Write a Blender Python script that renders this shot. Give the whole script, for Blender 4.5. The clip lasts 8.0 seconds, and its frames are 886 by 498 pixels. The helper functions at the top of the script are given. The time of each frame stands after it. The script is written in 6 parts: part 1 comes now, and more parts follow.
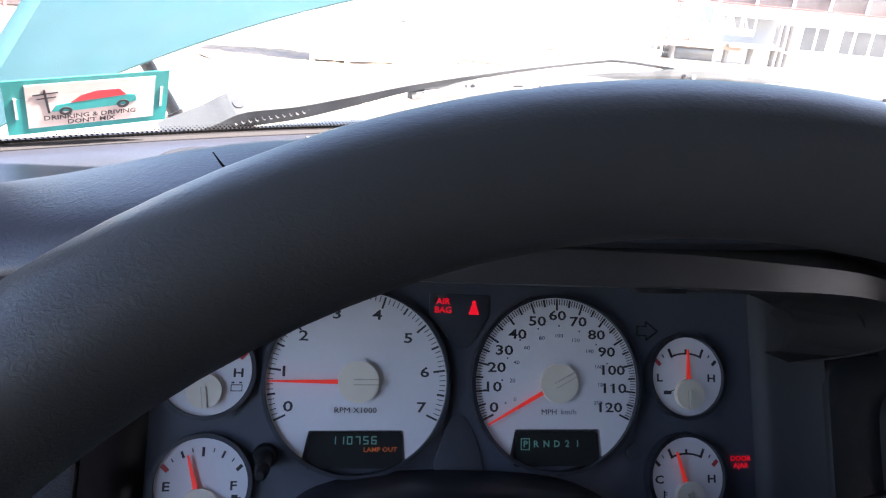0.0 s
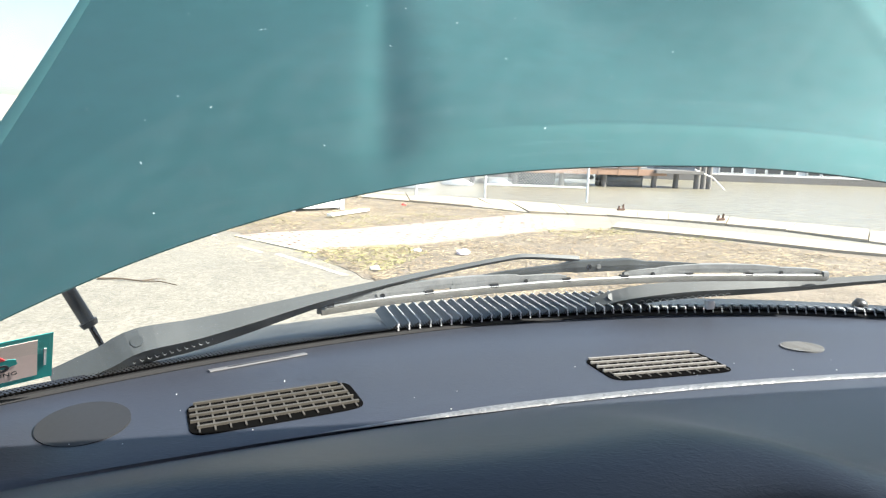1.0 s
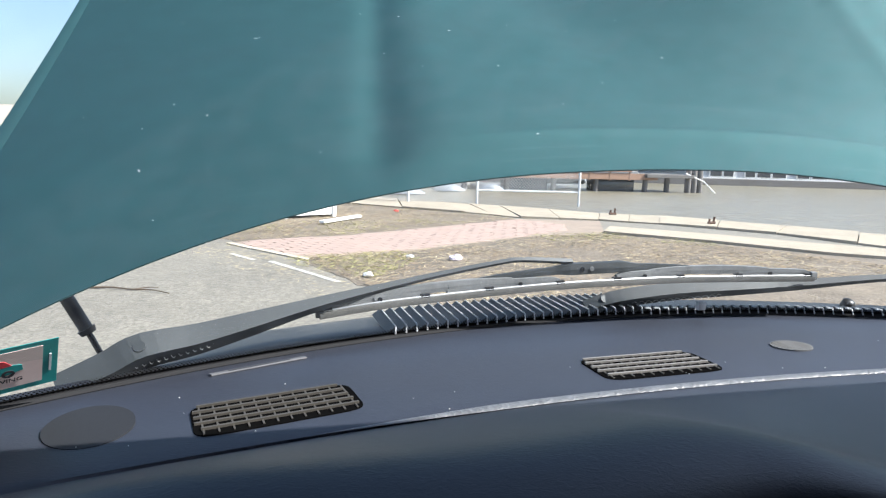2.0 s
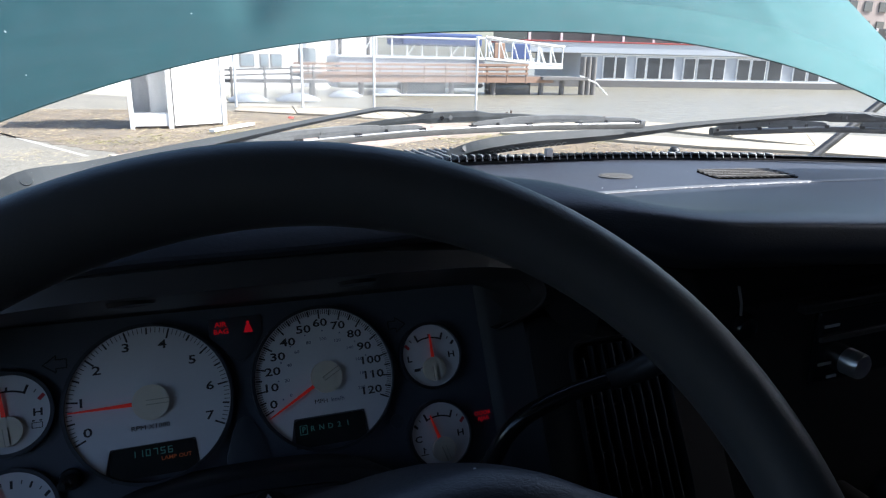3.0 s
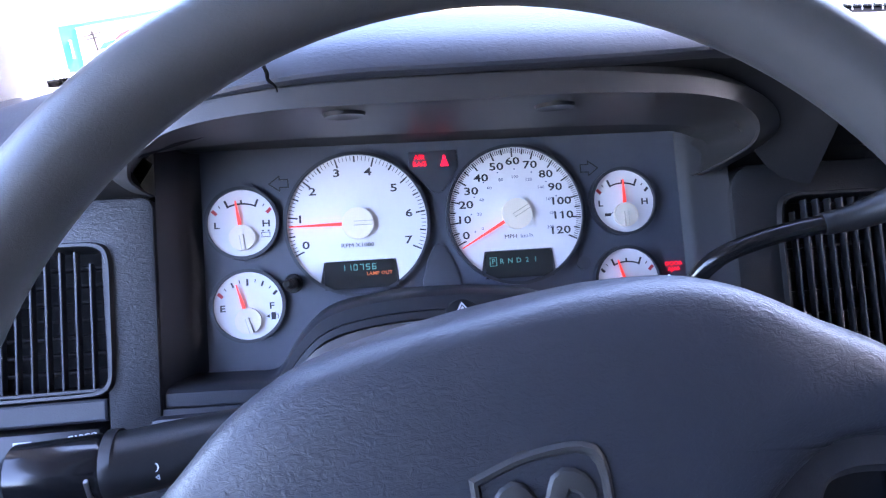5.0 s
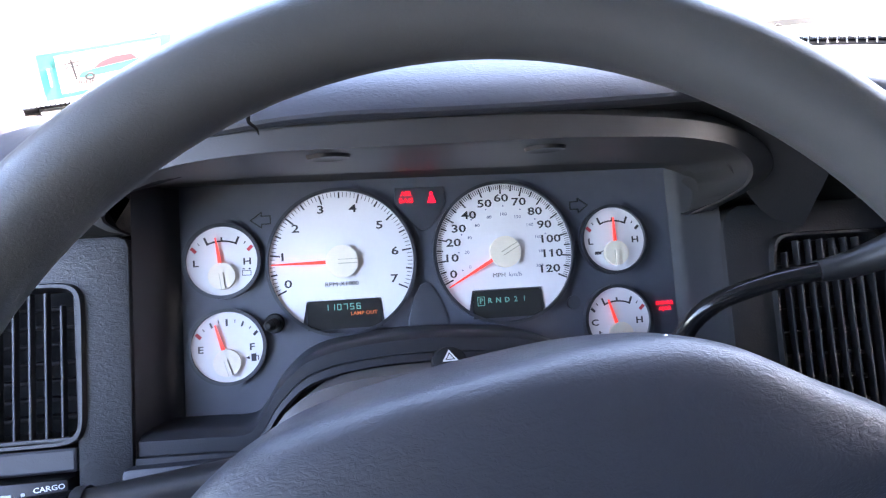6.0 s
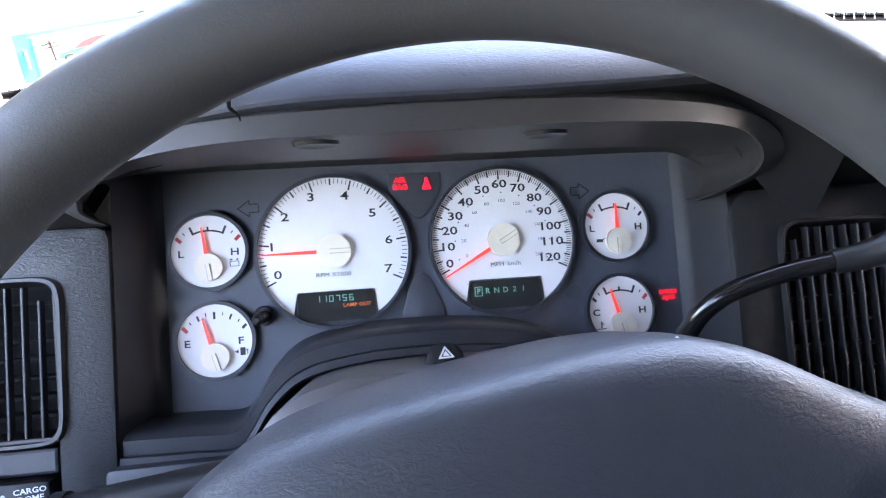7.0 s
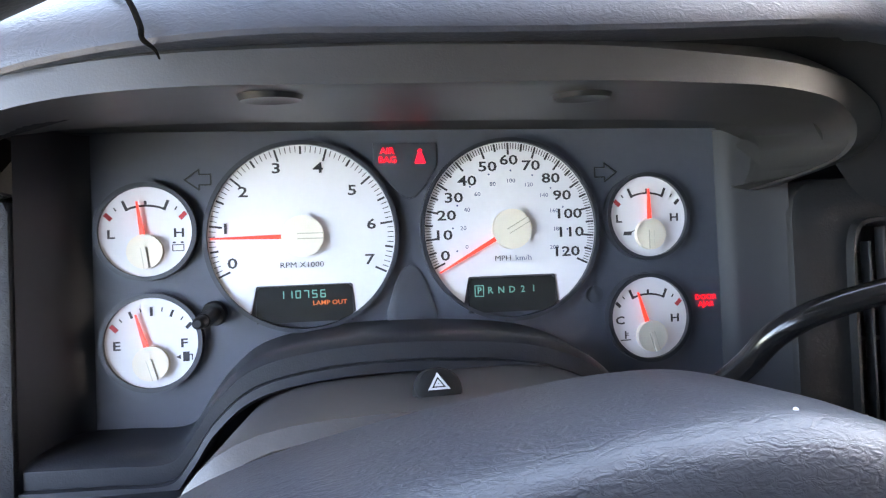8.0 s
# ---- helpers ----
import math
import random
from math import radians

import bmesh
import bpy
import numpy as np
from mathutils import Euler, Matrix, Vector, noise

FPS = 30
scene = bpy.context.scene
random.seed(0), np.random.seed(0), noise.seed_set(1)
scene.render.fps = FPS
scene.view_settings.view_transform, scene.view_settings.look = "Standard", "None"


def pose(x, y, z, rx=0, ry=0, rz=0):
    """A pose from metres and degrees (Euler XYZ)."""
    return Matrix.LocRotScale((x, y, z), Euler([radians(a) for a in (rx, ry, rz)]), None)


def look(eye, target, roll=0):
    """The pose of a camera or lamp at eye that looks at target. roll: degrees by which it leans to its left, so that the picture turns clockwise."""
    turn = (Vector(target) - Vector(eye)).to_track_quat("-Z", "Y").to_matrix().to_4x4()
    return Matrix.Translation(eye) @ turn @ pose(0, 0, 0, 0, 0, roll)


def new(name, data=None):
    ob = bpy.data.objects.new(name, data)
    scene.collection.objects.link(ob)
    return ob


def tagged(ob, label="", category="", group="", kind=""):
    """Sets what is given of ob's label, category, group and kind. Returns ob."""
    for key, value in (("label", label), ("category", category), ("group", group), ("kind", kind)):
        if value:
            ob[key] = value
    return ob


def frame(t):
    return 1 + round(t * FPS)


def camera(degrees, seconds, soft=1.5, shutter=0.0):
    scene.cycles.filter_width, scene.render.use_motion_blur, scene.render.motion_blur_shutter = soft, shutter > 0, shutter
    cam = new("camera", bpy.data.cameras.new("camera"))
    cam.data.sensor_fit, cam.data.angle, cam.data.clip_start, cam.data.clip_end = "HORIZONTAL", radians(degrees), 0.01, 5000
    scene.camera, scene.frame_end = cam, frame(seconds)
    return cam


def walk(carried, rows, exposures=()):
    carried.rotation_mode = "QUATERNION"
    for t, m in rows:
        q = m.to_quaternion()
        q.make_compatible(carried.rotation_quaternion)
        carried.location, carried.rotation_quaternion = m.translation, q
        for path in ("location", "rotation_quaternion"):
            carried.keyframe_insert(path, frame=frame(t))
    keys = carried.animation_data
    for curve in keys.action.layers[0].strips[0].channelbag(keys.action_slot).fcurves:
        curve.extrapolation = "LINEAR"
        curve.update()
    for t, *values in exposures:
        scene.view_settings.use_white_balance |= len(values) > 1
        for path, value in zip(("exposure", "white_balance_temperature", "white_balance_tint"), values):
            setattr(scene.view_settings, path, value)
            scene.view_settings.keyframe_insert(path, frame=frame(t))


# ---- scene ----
cam = camera(66.3, 8.0, soft=1.25)

# seconds, x, y, z, yaw, pitch, roll
PATH = [
    (0.0, -0.0447, -0.3200, 1.5152, -11.30, -20.44, 5.41),
    (0.3, -0.0451, -0.3218, 1.5370, -12.62, -17.71, 5.28),
    (0.5, -0.0232, -0.3152, 1.5483, -13.61, -14.47, 4.12),
    (1.0, -0.0044, -0.3038, 1.5906, -14.55, -8.97, 2.23),
    (1.2, -0.0126, -0.3028, 1.6015, -13.32, -7.08, 1.41),
    (2.3, -0.0086, -0.3343, 1.5729, -18.21, -10.21, 2.47),
    (2.5, -0.0036, -0.3668, 1.5482, -23.00, -12.37, 1.55),
    (3.0, -0.0074, -0.4340, 1.5335, -23.73, -15.92, 1.25),
    (3.5, -0.0317, -0.4832, 1.5322, -14.97, -18.62, -2.75),
    (4.0, -0.0512, -0.4946, 1.5182, -7.82, -20.58, -3.06),
    (4.5, -0.0183, -0.4724, 1.4982, -7.25, -26.12, -1.91),
    (5.0, -0.0166, -0.4457, 1.5016, -7.24, -25.38, -1.85),
    (5.2, -0.0155, -0.4469, 1.5064, -10.22, -23.74, -2.26),
    (6.3, -0.0134, -0.4194, 1.5113, -7.92, -24.35, -0.97),
    (6.5, -0.0077, -0.4156, 1.5126, -7.56, -25.40, -1.37),
    (7.0, -0.0102, -0.4095, 1.5080, -8.76, -25.64, -1.17),
    (7.5, -0.0041, -0.3490, 1.4894, -8.21, -26.99, 1.45),
    (8.0, -0.0001, -0.3294, 1.4795, -9.67, -27.99, 1.21),
]


def aim(x, y, z, yaw, pitch, roll):
    return pose(x, y, z, 0, 0, yaw) @ pose(0, 0, 0, 90 + pitch) @ pose(0, 0, 0, 0, 0, roll)


# seconds, stops, kelvin, tint
EXPOSURE = [(0.0, 3.8, 6700, 22), (0.3, 3.6, 6700, 22), (0.5, 3.05, 6700, 20), (0.8, 2.15, 6550, 11), (1.0, 1.83, 6420, 7), (2.3, 1.23, 5900, 11),
            (2.5, 1.23, 5880, 11), (3.0, 1.56, 5900, 12), (3.5, 2.3, 5850, 20), (4.0, 3.15, 5850, 34), (4.5, 4.97, 5850, 30), (5.0, 5.92, 6050, 29),
            (6.5, 5.92, 7200, 20), (7.0, 5.96, 7300, 20), (7.5, 6.03, 7900, 17), (8.0, 6.1, 8100, 16)]
walk(cam, [(t, aim(*p)) for t, *p in PATH], EXPOSURE)

# ---- light ----
SUN_WAY = Vector((0.67, -0.245, 0.66)).normalized()
world = bpy.data.worlds.new("sky")
scene.world = world
world.use_nodes = True
wn, wl = world.node_tree.nodes, world.node_tree.links
sky = wn.new("ShaderNodeTexSky")
sky.sky_type = "NISHITA"
sky.sun_disc = False
sky.sun_elevation = math.asin(SUN_WAY.z)
sky.sun_rotation = math.atan2(SUN_WAY.x, SUN_WAY.y)
sky.dust_density = 2.0
wl.new(sky.outputs[0], wn["Background"].inputs[0])
wn["Background"].inputs[1].default_value = 0.10
sun_data = bpy.data.lights.new("sun", "SUN")
sun_data.energy, sun_data.angle, sun_data.color = 4.7, radians(0.5), (1.0, 0.95, 0.87)
sun = new("sun", sun_data)
sun.matrix_world = look(SUN_WAY * 50, (0, 0, 0))


# ---- materials ----
def mat(name, col, rough=0.5, metal=0.0, var=0.12, scale=20.0, bump=0.0, bscale=300.0, coat=0.0, island=0.0, emit=None, stretch=None):
    """A principled material: colour varied at two scales, with a fine relief."""
    m = bpy.data.materials.new(name)
    m.use_nodes = True
    n, l = m.node_tree.nodes, m.node_tree.links
    b = n["Principled BSDF"]
    b.inputs["Roughness"].default_value = rough
    b.inputs["Metallic"].default_value = metal
    b.inputs["Coat Weight"].default_value = coat
    b.inputs["Coat Roughness"].default_value = 0.08
    tc = n.new("ShaderNodeTexCoord")
    src = tc.outputs["Object"]
    if stretch:
        mp = n.new("ShaderNodeMapping")
        mp.inputs["Scale"].default_value = stretch
        l.new(src, mp.inputs[0])
        src = mp.outputs[0]
    big, small = n.new("ShaderNodeTexNoise"), n.new("ShaderNodeTexNoise")
    big.inputs["Scale"].default_value, small.inputs["Scale"].default_value = scale, scale * 9
    big.inputs["Detail"].default_value, small.inputs["Detail"].default_value = 4, 3
    l.new(src, big.inputs[0])
    l.new(src, small.inputs[0])
    add = n.new("ShaderNodeMath")
    add.operation = "ADD"
    l.new(big.outputs[0], add.inputs[0])
    l.new(small.outputs[0], add.inputs[1])
    value = add.outputs[0]
    if island:
        info = n.new("ShaderNodeObjectInfo")
        geo = n.new("ShaderNodeNewGeometry")
        s1, s2 = n.new("ShaderNodeMath"), n.new("ShaderNodeMath")
        s1.operation = s2.operation = "MULTIPLY_ADD"
        l.new(info.outputs["Random"], s1.inputs[0])
        s1.inputs[1].default_value = island
        l.new(value, s1.inputs[2])
        l.new(geo.outputs["Random Per Island"], s2.inputs[0])
        s2.inputs[1].default_value = island
        l.new(s1.outputs[0], s2.inputs[2])
        value = s2.outputs[0]
    mr = n.new("ShaderNodeMapRange")
    mr.inputs["From Min"].default_value, mr.inputs["From Max"].default_value = 0.6, 1.4 + 1.6 * island
    mr.inputs["To Min"].default_value, mr.inputs["To Max"].default_value = 1 - var, 1 + var
    mr.clamp = False
    l.new(value, mr.inputs[0])
    mul = n.new("ShaderNodeVectorMath")
    mul.operation = "SCALE"
    mul.inputs[0].default_value = col
    l.new(mr.outputs[0], mul.inputs["Scale"])
    l.new(mul.outputs[0], b.inputs["Base Color"])
    if bump:
        bt = n.new("ShaderNodeTexNoise")
        bt.inputs["Scale"].default_value = bscale
        bt.inputs["Detail"].default_value = 3
        l.new(src, bt.inputs[0])
        bp = n.new("ShaderNodeBump")
        bp.inputs["Strength"].default_value = min(1.0, bump)
        bp.inputs["Distance"].default_value = 0.6 / bscale
        l.new(bt.outputs[0], bp.inputs["Height"])
        l.new(bp.outputs[0], b.inputs["Normal"])
    if emit:
        b.inputs["Emission Color"].default_value = (*emit[:3], 1)
        b.inputs["Emission Strength"].default_value = emit[3]
    return m


def leather(name, col, rough, depth=1.0, cell=230.0, worn=0.0):
    """Moulded grain: fine wandering wrinkles, longer one way, their lines lightened in colour by worn."""
    m = mat(name, col, rough, var=0.10, scale=14)
    n, l = m.node_tree.nodes, m.node_tree.links
    tc, mp = n.new("ShaderNodeTexCoord"), n.new("ShaderNodeMapping")
    mp.inputs["Scale"].default_value = (0.62, 1.0, 1.25)
    mp.inputs["Rotation"].default_value = (0.2, 0.4, 0.5)
    l.new(tc.outputs["Object"], mp.inputs[0])
    total = None
    for scale, weight in ((cell, 0.7), (cell * 2.3, 0.45)):
        t = n.new("ShaderNodeTexNoise")
        t.inputs["Scale"].default_value = scale
        t.inputs["Detail"].default_value = 2.5
        t.inputs["Distortion"].default_value = 0.9
        l.new(mp.outputs[0], t.inputs[0])
        s = n.new("ShaderNodeMath")
        s.operation = "SUBTRACT"
        l.new(t.outputs[0], s.inputs[0])
        s.inputs[1].default_value = 0.5
        r = n.new("ShaderNodeMath")
        r.operation = "ABSOLUTE"
        l.new(s.outputs[0], r.inputs[0])
        w = n.new("ShaderNodeMath")
        w.operation = "MULTIPLY_ADD"
        l.new(r.outputs[0], w.inputs[0])
        w.inputs[1].default_value = weight
        if total:
            l.new(total, w.inputs[2])
        total = w.outputs[0]
    bp = n.new("ShaderNodeBump")
    bp.inputs["Strength"].default_value = min(1.0, depth)
    bp.inputs["Distance"].default_value = 0.6 / cell
    l.new(total, bp.inputs["Height"])
    b = n["Principled BSDF"]
    l.new(bp.outputs[0], b.inputs["Normal"])
    # Wrinkle lines lightened in colour too, where the relief alone shows flat.
    if worn:
        lighten, mul = n.new("ShaderNodeMapRange"), n.new("ShaderNodeVectorMath")
        lighten.inputs["From Min"].default_value, lighten.inputs["From Max"].default_value = 0.015, 0.085
        lighten.inputs["To Min"].default_value, lighten.inputs["To Max"].default_value = 1 + worn, 1.0
        mul.operation = "SCALE"
        l.new(total, lighten.inputs[0])
        l.new(b.inputs["Base Color"].links[0].from_socket, mul.inputs[0])
        l.new(lighten.outputs[0], mul.inputs["Scale"])
        l.new(mul.outputs[0], b.inputs["Base Color"])
    return m


def glass(name, tint, gloss):
    m = bpy.data.materials.new(name)
    m.use_nodes = True
    n, l = m.node_tree.nodes, m.node_tree.links
    n.remove(n["Principled BSDF"])
    clear, shine, mix = n.new("ShaderNodeBsdfTransparent"), n.new("ShaderNodeBsdfGlossy"), n.new("ShaderNodeMixShader")
    clear.inputs[0].default_value = (*tint, 1)
    shine.inputs["Roughness"].default_value = 0.02
    mix.inputs[0].default_value = gloss
    l.new(clear.outputs[0], mix.inputs[1])
    l.new(shine.outputs[0], mix.inputs[2])
    l.new(mix.outputs[0], n["Material Output"].inputs[0])
    return m


def dusty_glass(name, tint, gloss):
    """Clear glass with a thin uneven film of dust and wiped smears."""
    m = glass(name, tint, gloss)
    n, l = m.node_tree.nodes, m.node_tree.links
    tc, mp, noise, fine = n.new("ShaderNodeTexCoord"), n.new("ShaderNodeMapping"), n.new("ShaderNodeTexNoise"), n.new("ShaderNodeTexNoise")
    mp.inputs["Scale"].default_value = (2.5, 2.5, 5.0)
    mp.inputs["Rotation"].default_value = (0, 0.5, 0)
    noise.inputs["Detail"].default_value = 5
    noise.inputs["Scale"].default_value = 1.6
    fine.inputs["Scale"].default_value = 60
    l.new(tc.outputs["Object"], mp.inputs[0])
    l.new(mp.outputs[0], noise.inputs[0])
    l.new(tc.outputs["Object"], fine.inputs[0])
    mul = n.new("ShaderNodeMath")
    mul.operation = "MULTIPLY"
    l.new(noise.outputs[0], mul.inputs[0])
    l.new(fine.outputs[0], mul.inputs[1])
    amount = n.new("ShaderNodeMapRange")
    amount.inputs["From Min"].default_value, amount.inputs["From Max"].default_value = 0.16, 0.40
    amount.inputs["To Min"].default_value, amount.inputs["To Max"].default_value = 0.014, 0.068
    l.new(mul.outputs[0], amount.inputs[0])
    dust, thru, both, mix = n.new("ShaderNodeBsdfDiffuse"), n.new("ShaderNodeBsdfTranslucent"), n.new("ShaderNodeMixShader"), n.new("ShaderNodeMixShader")
    dust.inputs[0].default_value = thru.inputs[0].default_value = (0.75, 0.76, 0.76, 1)
    both.inputs[0].default_value = 0.6
    l.new(dust.outputs[0], both.inputs[1])
    l.new(thru.outputs[0], both.inputs[2])
    out = n["Material Output"]
    clear = out.inputs[0].links[0].from_socket
    l.new(amount.outputs[0], mix.inputs[0])
    l.new(clear, mix.inputs[1])
    l.new(both.outputs[0], mix.inputs[2])
    l.new(mix.outputs[0], out.inputs[0])
    return m


DASH = leather("dash_grain", (0.027, 0.031, 0.042), 0.45, 0.24, 250, worn=0.6)
PANEL = leather("panel_grain", (0.018, 0.018, 0.0195), 0.50, 0.45, 260)
# Darker copy of the panel colour: the right side's shade is put into it.
PANEL_SHADE = mat("panel_shade", (0.010, 0.0105, 0.012), 0.55, var=0.10, scale=30, bump=0.2, bscale=700)
DASH_SMOOTH = mat("dash_plain", (0.017, 0.018, 0.022), 0.45, var=0.10, scale=9, bump=0.15, bscale=900)
SLAT = mat("vent_slat_black", (0.021, 0.021, 0.023), 0.5, var=0.1, scale=40)
GROOVE = mat("hub_shade", (0.46, 0.41, 0.31), 0.6, var=0.05)
TRIM = mat("trim_plastic", (0.026, 0.0255, 0.0258), 0.48, var=0.08, scale=12, bump=0.12, bscale=1200)
LENS = mat("lamp_lens_dark", (0.052, 0.055, 0.066), 0.40, var=0.06)
MATT_BLACK = mat("matt_black_plastic", (0.011, 0.011, 0.012), 0.68, var=0.12, scale=30, bump=0.15, bscale=700)
MATT_BLACK.node_tree.nodes["Principled BSDF"].inputs["Specular IOR Level"].default_value = 0.25
BLACK = mat("black_plastic", (0.012, 0.012, 0.013), 0.40, var=0.12, scale=30, bump=0.1, bscale=800)
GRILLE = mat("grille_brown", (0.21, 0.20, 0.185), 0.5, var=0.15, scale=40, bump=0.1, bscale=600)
# Darker copy of the grille brown: shaded cross bars, and the driver's-side grille.
DARKGRILLE = mat("grille_brown_shade", (0.066, 0.060, 0.050), 0.5, var=0.15, scale=40, bump=0.1, bscale=600)
# Near-black without sheen, painted for the shade in hollows that aren't cut.
HOLLOW_SHADE = mat("hollow_shade", (0.004, 0.004, 0.004), 0.9, var=0.1)
HOLLOW_SHADE.node_tree.nodes["Principled BSDF"].inputs["Specular IOR Level"].default_value = 0.0
GLOSS_BLACK = mat("gloss_black", (0.008, 0.008, 0.009), 0.18, var=0.1, scale=30)
FACE = mat("cluster_face", (0.068, 0.073, 0.091), 0.55, var=0.06, scale=20, bump=0.1, bscale=1500)
RIM = leather("rim_rubber", (0.036, 0.039, 0.041), 0.42, 0.20, 600)
PAD = leather("airbag_grain", (0.018, 0.020, 0.027), 0.45, 0.33, 225, worn=1.3)
DIAL = mat("dial_white", (0.64, 0.64, 0.66), 0.55, var=0.02, scale=40, emit=(0.92, 0.94, 1.0, 0.0014))
DIAL_RING = mat("dial_ring_dark", (0.030, 0.032, 0.040), 0.45, var=0.05)
INK = mat("dial_ink", (0.025, 0.025, 0.03), 0.6, var=0.05)
INK_BLUE = mat("dial_blue_ink", (0.10, 0.13, 0.22), 0.6, var=0.05)
INK_RED = mat("dial_red_ink", (0.55, 0.05, 0.06), 0.6, var=0.05)
NEEDLE = mat("needle_red", (0.80, 0.06, 0.04), 0.35, var=0.03, emit=(1.0, 0.05, 0.03, 0.02))
HUB = mat("hub_cream", (0.74, 0.66, 0.54), 0.7, var=0.015, scale=60)
LCD = mat("display_black", (0.022, 0.023, 0.023), 0.25, var=0.05)
SEGMENT = mat("display_green", (0.10, 0.30, 0.25), 0.5, emit=(0.35, 0.95, 0.75, 0.0045))
AMBER = mat("display_amber", (0.5, 0.12, 0.03), 0.5, emit=(1.0, 0.22, 0.06, 0.010))
LAMP = mat("lamp_red", (0.6, 0.01, 0.02), 0.4, emit=(1.0, 0.01, 0.03, 0.045))
WHITE_INK = mat("white_print", (0.65, 0.65, 0.66), 0.5, var=0.04)
PRINT_GREY = mat("faded_print", (0.48, 0.49, 0.50), 0.5, var=0.1)
STEEL_GREY = mat("grey_rib", (0.38, 0.38, 0.38), 0.5, var=0.08)
RUBBER = mat("weathered_rubber", (0.115, 0.110, 0.102), 0.7, var=0.3, scale=60)
ARM = mat("wiper_paint", (0.040, 0.045, 0.047), 0.5, var=0.12, scale=60, bump=0.1, bscale=500)
YOKE = mat("yoke_grey", (0.19, 0.193, 0.193), 0.5, var=0.3, scale=80)
CHROME = mat("blade_metal", (0.60, 0.60, 0.60), 0.28, metal=0.9, var=0.1, scale=60)


# ---- mesh tools ----
def mesh_of(bm, name, material, smooth=True):
    bmesh.ops.recalc_face_normals(bm, faces=bm.faces)
    areas = [(f.calc_area(), len(f.verts)) for f in bm.faces]
    if max(areas)[1] == 4 and max(areas)[0] > 0.2 * sum(a for a, k in areas):
        smooth = False      # box-like: broad faces stay flat
    me = bpy.data.meshes.new(name)
    bm.to_mesh(me)
    bm.free()
    for p in me.polygons:
        p.use_smooth = smooth
    if smooth:
        me.set_sharp_from_angle(angle=radians(38))
    me.materials.append(material)
    return me


def part(name, bm, material, parent=None, label="", smooth=True):
    ob = new(name, bm if isinstance(bm, bpy.types.Mesh) else mesh_of(bm, name, material, smooth))
    ob.parent = parent
    return tagged(ob, label)


def thing(name, m, label, category, group="", kind=""):
    ob = new(name)
    ob.empty_display_size = 0.05
    ob.matrix_world = m
    return tagged(ob, label, category, group, kind)


def box(bm, lo, hi, bevel=0.0, m=None, segments=2):
    c = [(a + b) / 2 for a, b in zip(lo, hi)]
    s = [abs(b - a) for a, b in zip(lo, hi)]
    made = bmesh.ops.create_cube(bm, size=1.0, matrix=Matrix.LocRotScale(c, None, s))
    verts = made["verts"]
    if bevel:
        edges = list({e for v in verts for e in v.link_edges})
        out = bmesh.ops.bevel(bm, geom=edges, offset=bevel, segments=segments, profile=0.5, affect="EDGES", clamp_overlap=True)
        verts = list({v for f in out["faces"] for v in f.verts} | {v for v in verts if v.is_valid})
    if m is not None:
        bmesh.ops.transform(bm, matrix=m, verts=[v for v in verts if v.is_valid])
    return bm


def boxed(lo, hi, bevel=0.0, m=None):
    return box(bmesh.new(), lo, hi, bevel, m)


def tube(bm, pts, radii, sides=10, cap=True, flat=1.0, square=1.0):
    """A tube along points; flat squeezes it across its local up."""
    pts = [Vector(p) for p in pts]
    if not hasattr(radii, "__len__"):
        radii = [radii] * len(pts)
    rings, ref = [], Vector((0, 0, 1))
    for i, p in enumerate(pts):
        d = (pts[min(i + 1, len(pts) - 1)] - pts[max(i - 1, 0)]).normalized()
        if abs(d.dot(ref)) > 0.95:
            ref = Vector((0, 1, 0))
        side = d.cross(ref).normalized()
        top = side.cross(d).normalized()
        rings.append([bm.verts.new(p + radii[i] * (math.copysign(abs(math.cos(a)) ** square, math.cos(a)) * side + math.copysign(abs(math.sin(a)) ** square, math.sin(a)) * top * flat))
                      for a in (2 * math.pi * k / sides for k in range(sides))])
    for a, b in zip(rings, rings[1:]):
        for k in range(sides):
            bm.faces.new((a[k], a[(k + 1) % sides], b[(k + 1) % sides], b[k]))
    if cap:
        bm.faces.new(rings[0][::-1])
        bm.faces.new(rings[-1])
    return bm


def sheet(bm, fn, us, vs, close=False):
    """A surface of fn(u, v) over the given steps."""
    g = [[bm.verts.new(fn(u, v)) for v in vs] for u in us]
    nu = len(us)
    for i in range(nu if close else nu - 1):
        for j in range(len(vs) - 1):
            a, b = g[i], g[(i + 1) % nu]
            bm.faces.new((a[j], b[j], b[j + 1], a[j + 1]))
    return g


def thick(bm, depth):
    bmesh.ops.recalc_face_normals(bm, faces=bm.faces)
    bmesh.ops.solidify(bm, geom=list(bm.faces), thickness=depth)
    return bm


def prism(bm, outline, y0, y1, bevel=0.0):
    """A plate in the x-z plane with the given outline, from y0 (driver's side) to y1."""
    a = [bm.verts.new((x, y0, z)) for x, z in outline]
    b = [bm.verts.new((x, y1, z)) for x, z in outline]
    n = len(a)
    top = bm.faces.new(a)
    bm.faces.new(b[::-1])
    for i in range(n):
        bm.faces.new((a[i], b[i], b[(i + 1) % n], a[(i + 1) % n]))
    if bevel:
        bmesh.ops.bevel(bm, geom=list(top.edges), offset=bevel, segments=2, profile=0.5, affect="EDGES", clamp_overlap=True)
    return bm


def disc(bm, x, z, r, y0, y1, sides=48, bevel=0.0):
    return prism(bm, [(x + r * math.cos(2 * math.pi * k / sides), z + r * math.sin(2 * math.pi * k / sides)) for k in range(sides)], y0, y1, bevel)


